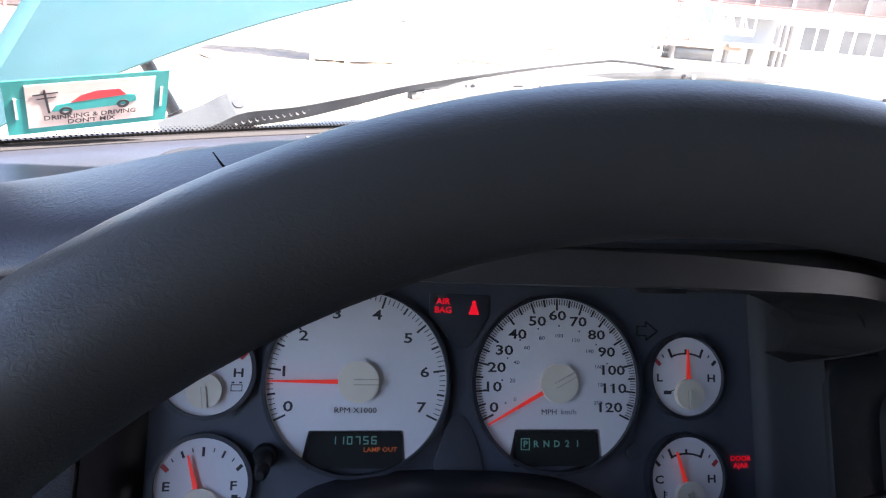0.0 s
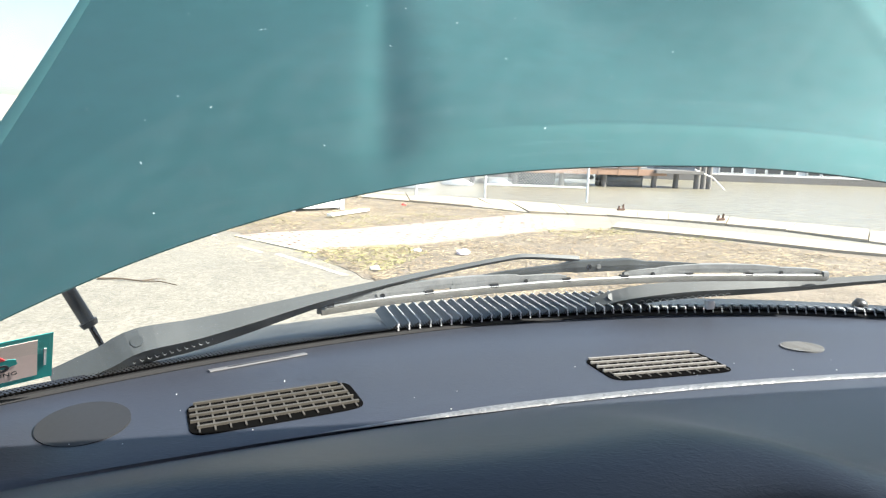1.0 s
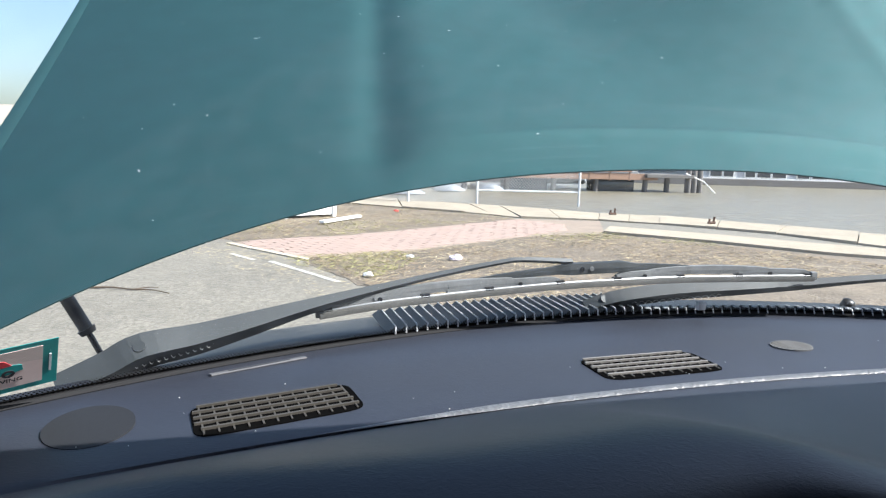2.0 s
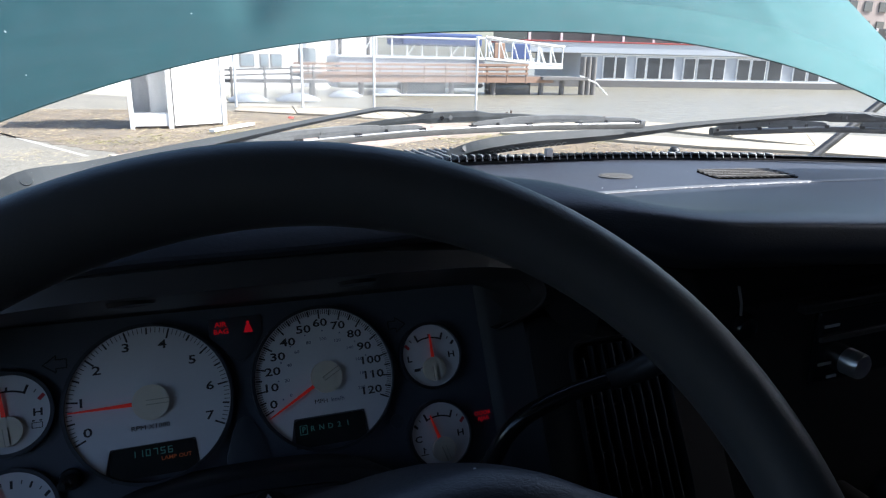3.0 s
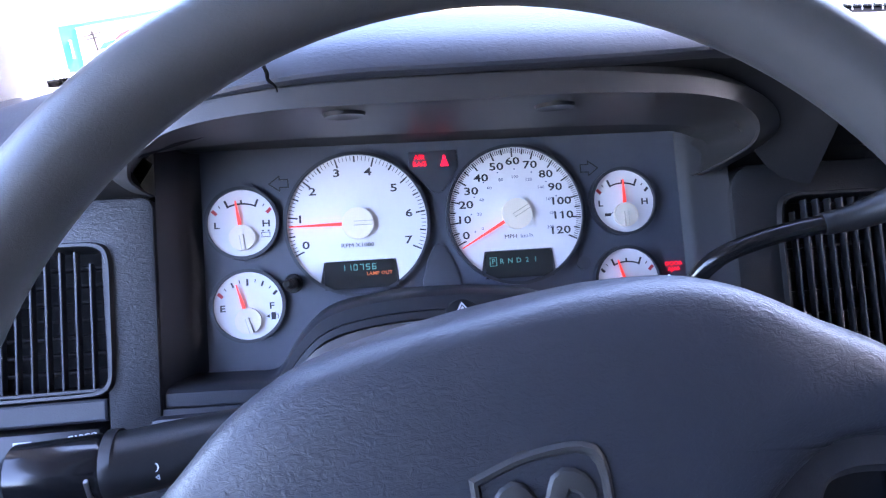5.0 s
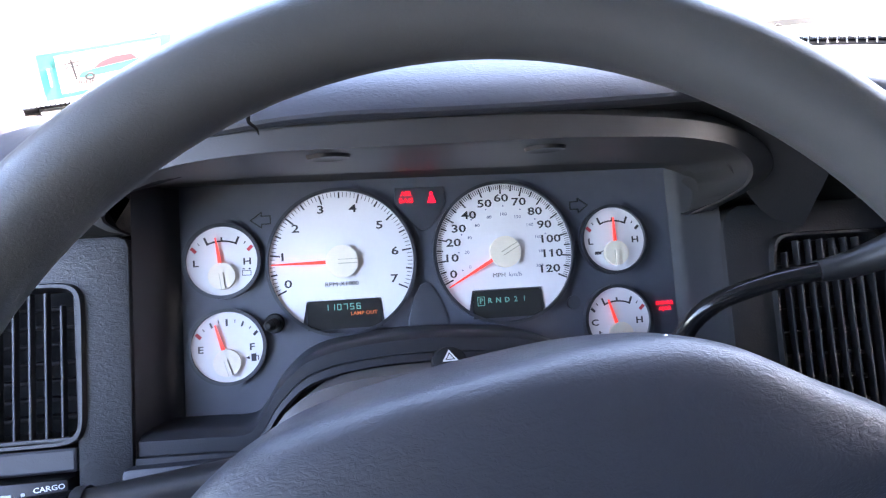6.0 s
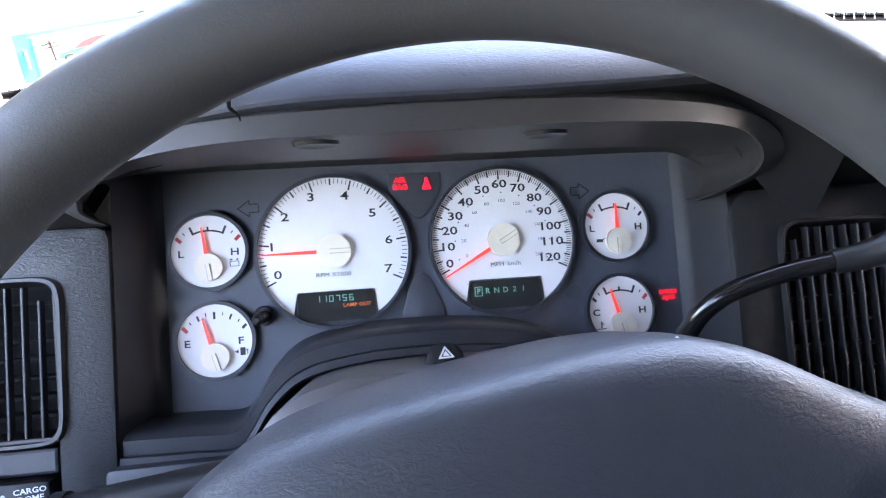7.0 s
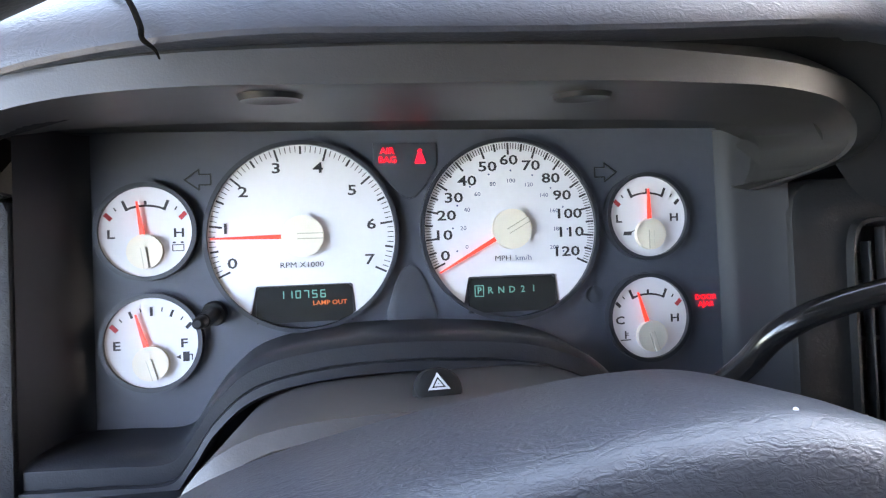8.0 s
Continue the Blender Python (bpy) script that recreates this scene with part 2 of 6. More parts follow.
def ring(bm, x, z, r0, r1, y0, y1, sides=64, y_in=None):
    """A raised ring in the x-z plane: inner radius r0, outer r1."""
    prof = [(r0, y1), (r0, y0 if y_in is None else y_in), ((r0 + r1) / 2, y0), (r1, y0), (r1, y1)]
    sheet(bm, lambda u, v: (x + v[0] * math.cos(u), v[1], z + v[0] * math.sin(u)), [2 * math.pi * k / sides for k in range(sides)], prof, close=True)
    return bm


def bar(bm, x, z, angle, r0, r1, w, y0, y1):
    """A radial stroke about (x, z) at an angle in degrees from +x, counter-clockwise."""
    c, s = math.cos(radians(angle)), math.sin(radians(angle))
    pts = [(r0, -w / 2), (r1, -w / 2), (r1, w / 2), (r0, w / 2)]
    return prism(bm, [(x + a * c - b * s, z + a * s + b * c) for a, b in pts], y0, y1)


def stroke(bm, pts, w, y0, y1):
    """A line of short boxes in the x-z plane."""
    for (xa, za), (xb, zb) in zip(pts, pts[1:]):
        length = math.hypot(xb - xa, zb - za)
        bar(bm, xa, za, math.degrees(math.atan2(zb - za, xb - xa)), -w * 0.3, length + w * 0.3, w, y0, y1)
    return bm


def words(name, text, size, material, parent, m, bold=0.012, stretch=1.0):
    """Raised lettering from the built-in font, upright in the x-z plane, centred on m."""
    cu = bpy.data.curves.new(name, "FONT")
    cu.body, cu.size, cu.extrude = text, size, 0.00008
    cu.align_x, cu.align_y = "CENTER", "CENTER"
    cu.resolution_u = 2
    cu.offset = size * bold
    tmp = bpy.data.objects.new(name, cu)
    me = bpy.data.meshes.new_from_object(tmp)
    bpy.data.objects.remove(tmp)
    me.name = name
    bm = bmesh.new()
    bm.from_mesh(me)
    bmesh.ops.remove_doubles(bm, verts=bm.verts, dist=1e-6)
    bm.to_mesh(me)
    bm.free()
    me.transform(Matrix.Diagonal((stretch, 1, 1, 1)))
    me.transform(m @ pose(0, 0, 0, 90))
    me.materials.clear()
    me.materials.append(material)
    ob = new(name, me)
    ob.parent = parent
    return ob


def step(a, b, x):
    t = min(1.0, max(0.0, (x - a) / (b - a)))
    return t * t * (3 - 2 * t)


def lin(a, b, n):
    return [a + (b - a) * k / (n - 1) for k in range(n)]


def curve(pts, n):
    """A smooth line of n points through the given ones."""
    out, m = [], len(pts) - 1
    for k in range(n):
        t = k / (n - 1) * m
        i = min(int(t), m - 1)
        f = t - i
        p0, p1, p2, p3 = (Vector(pts[min(max(j, 0), m)]) for j in (i - 1, i, i + 1, i + 2))
        out.append(0.5 * (2 * p1 + (p2 - p0) * f + (2 * p0 - 5 * p1 + 4 * p2 - p3) * f * f + (3 * p1 - p0 - 3 * p2 + p3) * f ** 3))
    return out


# ---- cab: the plan ----
MID = 0.46          # middle of the cab


def glass_y(x, z=1.40):
    """Where the windscreen stands at that x and height."""
    return 0.432 - 0.45 * (x - MID) ** 2 - 1.13 * (z - 1.40)


def half(z):
    """Half the width of the windscreen at a height."""
    return 0.745 - 0.27 * (z - 1.39)


bm = bmesh.new()
sheet(bm, lambda u, v: (MID + u * half(v), glass_y(MID + u * half(v), v), v), lin(-1, 1, 41), lin(1.385, 1.81, 14))
pane = part("window_1", bm, dusty_glass("windscreen_glass", (0.93, 0.96, 0.95), 0.03))
pane.visible_shadow = False
tagged(pane, "clear curved windscreen above the dashboard", "window", kind="structure")

# ---- dashboard ----
dash = thing("dashboard", pose(0, 0, 1.30), "dark blue-grey moulded dashboard with a cracked top", "dashboard")


def crease_y(x):
    return 0.200 - 0.21 * (x - 0.50) ** 2


def top_line(x):
    """The dash's section at x, from the glass over the crest to under the front lip, from the dash's origin."""
    far = step(0.17, 0.34, x)
    yf = -0.107 + 0.62 * (min(0.2, max(-0.15, x)) - 0.05) ** 2 - 0.029 * far + 0.5 * max(0.0, -0.15 - x)
    zt = max(0.060, 0.1450 - 0.085 * max(0.0, x - 0.235) - 1.3 * min(0.0, max(-0.10, x)) ** 2 - 0.30 * max(0.0, -0.10 - x))
    zf = zt - 0.0085 - 0.0135 * far
    yh, zh = yf + 0.046 - 0.022 * far, zt + 0.0150 * (1 - far)      # the hump behind the lip
    g, yc = glass_y(x), crease_y(x)
    yc = max(yc, yh + 0.06)
    return [(g + 0.03, 0.0825), (g - 0.02, 0.0836), ((g + yc) / 2, 0.0842), (yc + 0.008, 0.0845), (yc - 0.006, 0.0840),
            (yc * 0.55 + yh * 0.45, 0.084 + (0.50 - 0.05 * far) * (zh - 0.084)), (yc * 0.20 + yh * 0.80, 0.084 + (0.88 - 0.07 * far) * (zh - 0.084)), (yh + 0.006, zh),
            (yf + 0.018 - 0.012 * far, zt + 0.0090 - 0.010 * far), (yf + 0.002 - 0.002 * far, zt - 0.0005 - 0.0075 * far), (yf + 0.001, zf - 0.006 * far), (yf + 0.03, zf - 0.014 - 0.006 * far)]


bm = bmesh.new()
sheet(bm, lambda u, v: (u, *curve([(y, z, 0) for y, z in top_line(u)], 45)[v].xy), lin(-0.42, 1.27, 136), range(45))
part("top_pad", bm, DASH, dash, "grained dark blue-grey dash pad")

# dark fascia under the pad, either side of the instruments


def fascia_at(u, v):
    y, z = top_line(u)[10]
    k = step(0.355, 0.385, u)
    far = step(0.17, 0.34, u)
    foot_y, foot_z = -0.022 - 0.028 * k, 0.052 - 0.004 * k
    return [(u, y + 0.006, z - 0.001), (u, y + 0.012 + 0.040 * far, z - 0.010), (u, y * 0.5 + foot_y * 0.5 + 0.012 + 0.030 * far, z * 0.5 + foot_z * 0.5 - 0.004), (u, foot_y + 0.003, foot_z),
            (u, foot_y - 0.008 * k + 0.02 * (1 - k), foot_z - 0.006), (u, foot_y - 0.012 * k + 0.05 * (1 - k), -0.04), (u, -0.10 * k + 0.05 * (1 - k), -0.42)][v]


for x0, x1 in ((-0.42, -0.150), (0.2455, 1.27)):
    bm = bmesh.new()
    sheet(bm, fascia_at, lin(x0, x1, 90), range(7))
    part("fascia", bm, MATT_BLACK, dash, "plain dark fascia")
bm = bmesh.new()
sheet(bm, lambda u, v: (u, top_line(u)[10][0] + (0.002, 0.020, 0.040)[v], top_line(u)[10][1] - (0.001, 0.012, 0.026 + 0.050 * step(0.19, 0.255, u))[v]),
      lin(-0.150, 0.27, 48), range(3))
part("pad_return", bm, MATT_BLACK, dash)

# ---- instrument cluster, in the plane of its dials ----
CL = Matrix.Translation((-0.0002, -0.0008, 1.2991)) @ pose(0, 0, 0, 0.42, -0.44, -0.27) @ pose(0, 0, 0, 0, 1.79, 0) @ pose(0, 0, 0, -29.92, 0, 0)
cluster = thing("instrument_cluster", CL, "dark instrument cluster with six white-faced gauges, lit warning lamps", "instrument cluster")

bm = boxed((-0.158, 0.004, -0.125), (0.242, 0.02, 0.085), 0.004)
part("face_panel", bm, FACE, cluster, "dark slate face panel")


def dial_arc(x, z, r):
    """Outline of a large dial: a disc with a notch for its display at the foot."""
    pts = [(x + r * math.cos(radians(a)), z + r * math.sin(radians(a))) for a in range(-57, 238, 4)]
    return pts + [(x - 0.0258, z - 0.0268), (x - 0.0250, z - 0.0262), (x + 0.0250, z - 0.0262), (x + 0.0258, z - 0.0268)]


def large_gauge(name, x, z, a0, a1, majors, minor, numerals, caption, needle_angle, label):
    r = 0.0500
    bm = prism(bmesh.new(), dial_arc(x, z, r), 0.0, 0.003)
    g = part(name, bm, DIAL, cluster, label, smooth=False)
    bm = ring(bmesh.new(), x, z, r - 0.0002, r + 0.0020, -0.0030, 0.004)
    part("dial_ring", bm, DIAL_RING, g)
    bm = bmesh.new()
    n = (majors - 1) * minor
    for k in range(n + 1):
        a = a0 + (a1 - a0) * k / n
        big = k % minor == 0
        mid = minor % 2 == 0 and k % (minor // 2) == 0
        bar(bm, x, z, a, r - (0.0075 if big else 0.0052 if mid else 0.0042), r - 0.0008, 0.0011 if big or mid else 0.00042, -0.0004, 0.0002)
    tagged(part("tick_scale", bm, INK, g, "fine black tick scale", smooth=False), kind="stuff")
    for text, nx, nz in numerals:
        words("numeral", text, 0.0078, INK, g, Matrix.Translation((nx, -0.0004, nz)), bold=0.017, stretch=1.42)
    for text, nx, nz, size, ink in caption:
        words("caption", text, size, ink, g, Matrix.Translation((nx, -0.0004, nz)), bold=0.0, stretch=1.15)
    pointer(g, x, z, needle_angle, 0.0480, 0.0113, 0.0042)
    return g


def pointer(g, x, z, angle, reach, hub, proud):
    bm = disc(bmesh.new(), x, z, hub, -proud, -0.001, 40, 0.0012)
    h = part("hub", bm, HUB, g, "cream needle hub", smooth=False)
    bm = bar(bmesh.new(), x, z, angle + 180, -hub * 0.25, hub * 0.97, 0.0034, -proud - 0.0002, -proud + 0.0004)
    part("hub_groove", bm, GROOVE, h, smooth=False)
    bm = bar(bmesh.new(), x, z, angle + 180, -hub * 0.25, hub * 0.97, 0.0022, -proud - 0.0012, -proud + 0.0004)
    part("hub_ridge", bm, HUB, h, smooth=False)
    bm = bmesh.new()
    c, s = math.cos(radians(angle)), math.sin(radians(angle))
    r0 = hub * 0.70
    outline = [(r0, -0.0013), (reach, -0.0004), (reach, 0.0004), (r0, 0.0013)]
    prism(bm, [(x + a * c - b * s, z + a * s + b * c) for a, b in outline], -proud * 0.72, -proud * 0.72 + 0.0012)
    part("needle", bm, NEEDLE, g, "red needle", smooth=False)


TX, TZ, SX, SZ = -0.0202, 0.0137, 0.0958, 0.0141
tach = large_gauge("tachometer", TX, TZ, 205, -25, 8, 10, [
    ("0", -0.0575, 0.0000), ("1", -0.0606, 0.0187), ("2", -0.0510, 0.0381), ("3", -0.0333, 0.0506), ("4", -0.0109, 0.0506),
    ("5", 0.0071, 0.0380), ("6", 0.0169, 0.0191), ("7", 0.0153, -0.0003)], [("RPM X1000", -0.0212, -0.0018, 0.0042, INK)], 180, "white tachometer dial")
speedo = large_gauge("speedometer", SX, SZ, 205, -25, 13, 10, [
    ("0", 0.0575, 0.0000), ("10", 0.0566, 0.0115), ("20", 0.0590, 0.0225), ("30", 0.0634, 0.0324), ("40", 0.0715, 0.0418), ("50", 0.0835, 0.0497),
    ("60", 0.0960, 0.0533), ("70", 0.1090, 0.0500), ("80", 0.1205, 0.0425), ("90", 0.1268, 0.0325), ("100", 0.1301, 0.0218),
    ("110", 0.1308, 0.0112), ("120", 0.1279, 0.0001)],
    [("MPH", 0.0905, -0.0024, 0.0042, INK), ("km/h", 0.1025, -0.0024, 0.0042, INK_BLUE)] +
    [(str(20 * k), SX + 0.0275 * math.cos(radians(a)), SZ + 0.0275 * math.sin(radians(a)), 0.0032, INK_BLUE)
     for k, a in enumerate(lin(200, -24, 11))], 209, "white speedometer dial in miles and kilometres")
bm = bmesh.new()
for a in lin(200, -24, 11):
    disc(bm, SX + 0.0335 * math.cos(radians(a)), SZ + 0.0335 * math.sin(radians(a)), 0.00055, -0.0004, 0.0002, 8)
tagged(part("kilometre_scale", bm, INK_BLUE, speedo, smooth=False), kind="stuff")


def small_gauge(name, x, z, letters, needle_angle, arc, reds, label):
    r = 0.0237
    g = part(name, disc(bmesh.new(), x, z, r, 0.0, 0.003, 56), DIAL, cluster, label, smooth=False)
    part("dial_ring", ring(bmesh.new(), x, z, r - 0.0002, r + 0.0021, -0.0028, 0.004, 56), DIAL_RING, g)
    px, pz = x, z - 0.0105
    bm = bmesh.new()
    for a in (45, 135):
        bar(bm, px, pz, a, 0.0245, 0.0282, 0.0018, -0.0004, 0.0002)
    for a in (56, 124):
        bar(bm, px, pz, a, 0.0262, 0.0282, 0.0006, -0.0004, 0.0002)
    if arc:
        for a in (67, 113):
            bar(bm, px, pz, a, 0.0235, 0.0292, 0.0014, -0.0004, 0.0002)
        bar(bm, px, pz, 90, 0.0240, 0.0268, 0.0012, -0.0004, 0.0002)
        stroke(bm, [(px + 0.0242 * math.cos(radians(a)), pz + 0.0242 * math.sin(radians(a))) for a in lin(113, 67, 9)], 0.0011, -0.0004, 0.0002)
    else:
        for a, r0, w in ((90, 0.0245, 0.0014), (112, 0.0255, 0.0012), (68, 0.0255, 0.0012), (101, 0.027, 0.0005), (79, 0.027, 0.0005)):
            bar(bm, px, pz, a, r0, 0.0292, w, -0.0004, 0.0002)
    tagged(part("tick_scale", bm, INK, g, "fine black tick scale", smooth=False), kind="stuff")
    for a in reds:
        part("red_mark", bar(bmesh.new(), px, pz, a, 0.0242, 0.0285, 0.0022, -0.0006, 0.0002), INK_RED, g, smooth=False)
    for text, dx in letters:
        words("numeral", text, 0.0064, INK, g, Matrix.Translation((x + dx, -0.0004, z - 0.0012)), bold=0.022, stretch=1.28)
    pointer(g, px, pz, needle_angle, 0.0265, 0.0090, 0.0045)
    return g


volts = small_gauge("voltmeter", -0.1007, 0.0187, (("L", -0.0175), ("H", 0.0165)), 98, True, (135, 45), "small white battery gauge")
fuel = small_gauge("fuel_gauge", -0.0993, -0.0394, (("E", -0.0175), ("F", 0.0160)), 106, False, (135,), "small white fuel gauge about half full")
oil = small_gauge("oil_gauge", 0.1786, 0.0191, (("L", -0.0180), ("H", 0.0165)), 90, True, (135,), "small white oil pressure gauge")
heat = small_gauge("coolant_gauge", 0.1767, -0.0401, (("C", -0.0180), ("H", 0.0160)), 106, True, (45,), "small white coolant temperature gauge")

# little symbols on the small dials
bm = bmesh.new()
x, z = -0.0848, 0.0100
stroke(bm, [(x - 0.0028, z - 0.0018), (x + 0.0028, z - 0.0018), (x + 0.0028, z + 0.0014), (x - 0.0028, z + 0.0014), (x - 0.0028, z - 0.0018)], 0.0004, -0.0004, 0.0002)
for d in (-0.002, 0.002):
    stroke(bm, [(x + d - 0.0005, z + 0.0026), (x + d + 0.0005, z + 0.0026)], 0.0008, -0.0004, 0.0002)
part("battery_symbol", bm, INK, volts, smooth=False)
bm = bmesh.new()
x, z = -0.0830, -0.0475
prism(bm, [(x - 0.001, z - 0.0025), (x + 0.0022, z - 0.0025), (x + 0.0022, z + 0.0025), (x - 0.001, z + 0.0025)], -0.0004, 0.0002)
stroke(bm, [(x + 0.0022, z + 0.001), (x + 0.0036, z + 0.001), (x + 0.0036, z - 0.0018)], 0.0005, -0.0004, 0.0002)
prism(bm, [(x - 0.0045, z), (x - 0.0022, z - 0.0012), (x - 0.0022, z + 0.0012)], -0.0004, 0.0002)
part("pump_symbol", bm, INK, fuel, smooth=False)
bm = bmesh.new()
x, z = 0.1660, 0.0095
prism(bm, [(x - 0.0028, z - 0.0012), (x + 0.002, z - 0.0012), (x + 0.0026, z + 0.001), (x - 0.0024, z + 0.001)], -0.0004, 0.0002)
stroke(bm, [(x + 0.0024, z + 0.0008), (x + 0.0046, z + 0.0016)], 0.0005, -0.0004, 0.0002)
part("oil_can_symbol", bm, INK, oil, smooth=False)
bm = bmesh.new()
x, z = 0.1618, -0.0508
stroke(bm, [(x, z - 0.001), (x, z + 0.0032)], 0.0008, -0.0004, 0.0002)
for d in (0.001, 0.0022):
    stroke(bm, [(x, z + d), (x + 0.0016, z + d)], 0.0005, -0.0004, 0.0002)
stroke(bm, [(x - 0.003, z - 0.0018), (x + 0.003, z - 0.0018)], 0.0006, -0.0004, 0.0002)
part("thermometer_symbol", bm, INK, heat, smooth=False)


def display(x, z, w, h):
    bm = prism(bmesh.new(), [(x - w / 2, z - h / 2), (x + w / 2, z - h / 2), (x + w / 2, z + h / 2 - 0.002), (x + w / 2 - 0.002, z + h / 2),
                             (x - w / 2 + 0.002, z + h / 2), (x - w / 2, z + h / 2 - 0.002)], -0.0012, 0.003)
    return part("display", bm, LCD, cluster, "black glass display")


odo = display(TX, -0.0228, 0.0510, 0.0195)
bm = bmesh.new()
SEVEN = {"1": "cd", "0": "abcdef", "7": "abc", "5": "afgcd", "6": "afgcde"}
for k, ch in enumerate("110756"):
    x, z, w, h = TX - 0.0135 + 0.0044 * k, -0.0176, 0.0023, 0.0037
    seg = {"a": ((x, z + h / 2), (x + w, z + h / 2)), "g": ((x, z), (x + w, z)), "d": ((x, z - h / 2), (x + w, z - h / 2)), "f": ((x, z), (x, z + h / 2)),
           "b": ((x + w, z), (x + w, z + h / 2)), "e": ((x, z - h / 2), (x, z)), "c": ((x + w, z - h / 2), (x + w, z))}
    for s in "bc" if ch == "1" else SEVEN[ch]:
        stroke(bm, seg[s], 0.00055, -0.0016, -0.0010)
part("odometer_digits", bm, SEGMENT, odo, "dim green digits", smooth=False)
words("lamp_out_message", "LAMP OUT", 0.0034, AMBER, odo, Matrix.Translation((TX + 0.0132, -0.0016, -0.0226)), stretch=1.12)
gear = display(SX - 0.0005, -0.0228, 0.0500, 0.0195)
for k, ch in enumerate("PRND21"):
    words("gear_letter", ch, 0.0052, SEGMENT, gear, Matrix.Translation((SX - 0.0200 + 0.0063 * k, -0.0016, -0.0202)))
bm = bmesh.new()
x, z = SX - 0.0200, -0.0202
stroke(bm, [(x - 0.0024, z - 0.003), (x + 0.0024, z - 0.003), (x + 0.0024, z + 0.003), (x - 0.0024, z + 0.003), (x - 0.0024, z - 0.003)], 0.0004, -0.0016, -0.0010)
part("gear_box_outline", bm, SEGMENT, gear, smooth=False)

# warning lamps
lens = part("lamp_lens", prism(bmesh.new(), [(0.0195, 0.0645), (0.0550, 0.0645), (0.0552, 0.0520), (0.0480, 0.0400), (0.0430, 0.0345), (0.0390, 0.0332), (0.0350, 0.0345), (0.0300, 0.0400), (0.0193, 0.0520)], 0.0025, 0.006, 0.0004),
            LENS, cluster, "dark lens over two red lamps")
words("air_bag_lamp", "AIR\nBAG", 0.0050, LAMP, lens, Matrix.Translation((0.0273, 0.0020, 0.0574)), stretch=1.05)
bm = bmesh.new()
x, z = 0.0456, 0.0568
disc(bm, x, z + 0.0030, 0.0012, 0.0018, 0.0022, 10)
prism(bm, [(x - 0.0032, z - 0.0040), (x + 0.0032, z - 0.0040), (x + 0.0012, z + 0.0018), (x - 0.0012, z + 0.0018)], 0.0018, 0.0022)
part("seat_belt_lamp", bm, LAMP, lens, smooth=False)
words("door_ajar_lamp", "DOOR\nAJAR", 0.0042, LAMP, cluster, Matrix.Translation((0.2150, 0.0032, -0.0322)), bold=0.0, stretch=1.1)
bm = prism(bmesh.new(), [(0.0270, -0.0372), (0.0490, -0.0372), (0.0520, -0.0355), (0.0518, -0.0300), (0.0465, -0.0135), (0.0420, -0.0058), (0.0379, -0.0040), (0.0338, -0.0058), (0.0293, -0.0135), (0.0240, -0.0300), (0.0238, -0.0355)], 0.0025, 0.006, 0.0005)
part("blank_lens", bm, LENS, cluster)
bm = disc(bmesh.new(), 0.1451, -0.0253, 0.0050, 0.0022, 0.006, 20)
part("blank_lens", bm, LENS, cluster)
for sx, x in ((-1, -0.0740), (1, 0.1547)):
    bm = bmesh.new()
    z = 0.0460
    stroke(bm, [(x + sx * 0.0075, z), (x, z + 0.0055), (x, z + 0.0028), (x - sx * 0.006, z + 0.0028), (x - sx * 0.006, z - 0.0028), (x, z - 0.0028), (x, z - 0.0055),
                (x + sx * 0.0075, z)], 0.0009, 0.0034, 0.0045)
    part("turn_arrow", bm, BLACK, cluster, smooth=False)

bm = bmesh.new()
tube(bm, [(-0.0680, 0.005, -0.0258), (-0.0676, -0.018, -0.0266), (-0.0672, -0.034, -0.0272), (-0.0672, -0.0345, -0.0272), (-0.0671, -0.046, -0.0276), (-0.0671, -0.0475, -0.0276)], [0.0040, 0.0038, 0.0036, 0.0030, 0.0028, 0.0016], 16)
tube(bm, [(-0.0680, 0.003, -0.0258), (-0.0679, -0.003, -0.0260)], [0.0068, 0.0060], 18)
part("trip_reset_knob", bm, MATT_BLACK, cluster, "black push rod")


# ---- binnacle round the cluster ----
OUTER = curve([(-0.1585, -0.016, 0.0535), (-0.1598, -0.034, 0.0655), (-0.1580, -0.052, 0.078), (-0.1520, -0.064, 0.0915), (-0.1430, -0.077, 0.1030), (-0.1310, -0.0885, 0.1110), (-0.1180, -0.0925, 0.1195), (-0.0900, -0.0960, 0.1268), (-0.0500, -0.1010, 0.1320),
               (0.0, -0.1040, 0.1340), (0.0400, -0.1050, 0.1345), (0.0900, -0.1050, 0.1335), (0.1300, -0.1030, 0.1302), (0.1700, -0.0960, 0.1245), (0.2000, -0.0870, 0.1165), (0.2180, -0.0800, 0.1088),
               (0.2310, -0.0765, 0.1005), (0.2375, -0.0750, 0.0910), (0.2385, -0.0710, 0.0810), (0.2368, -0.0580, 0.0680), (0.2345, -0.0400, 0.0540), (0.2333, -0.0276, 0.0444)], 110)
IN_CL = Matrix.Translation((0, 0, -1.30)) @ CL


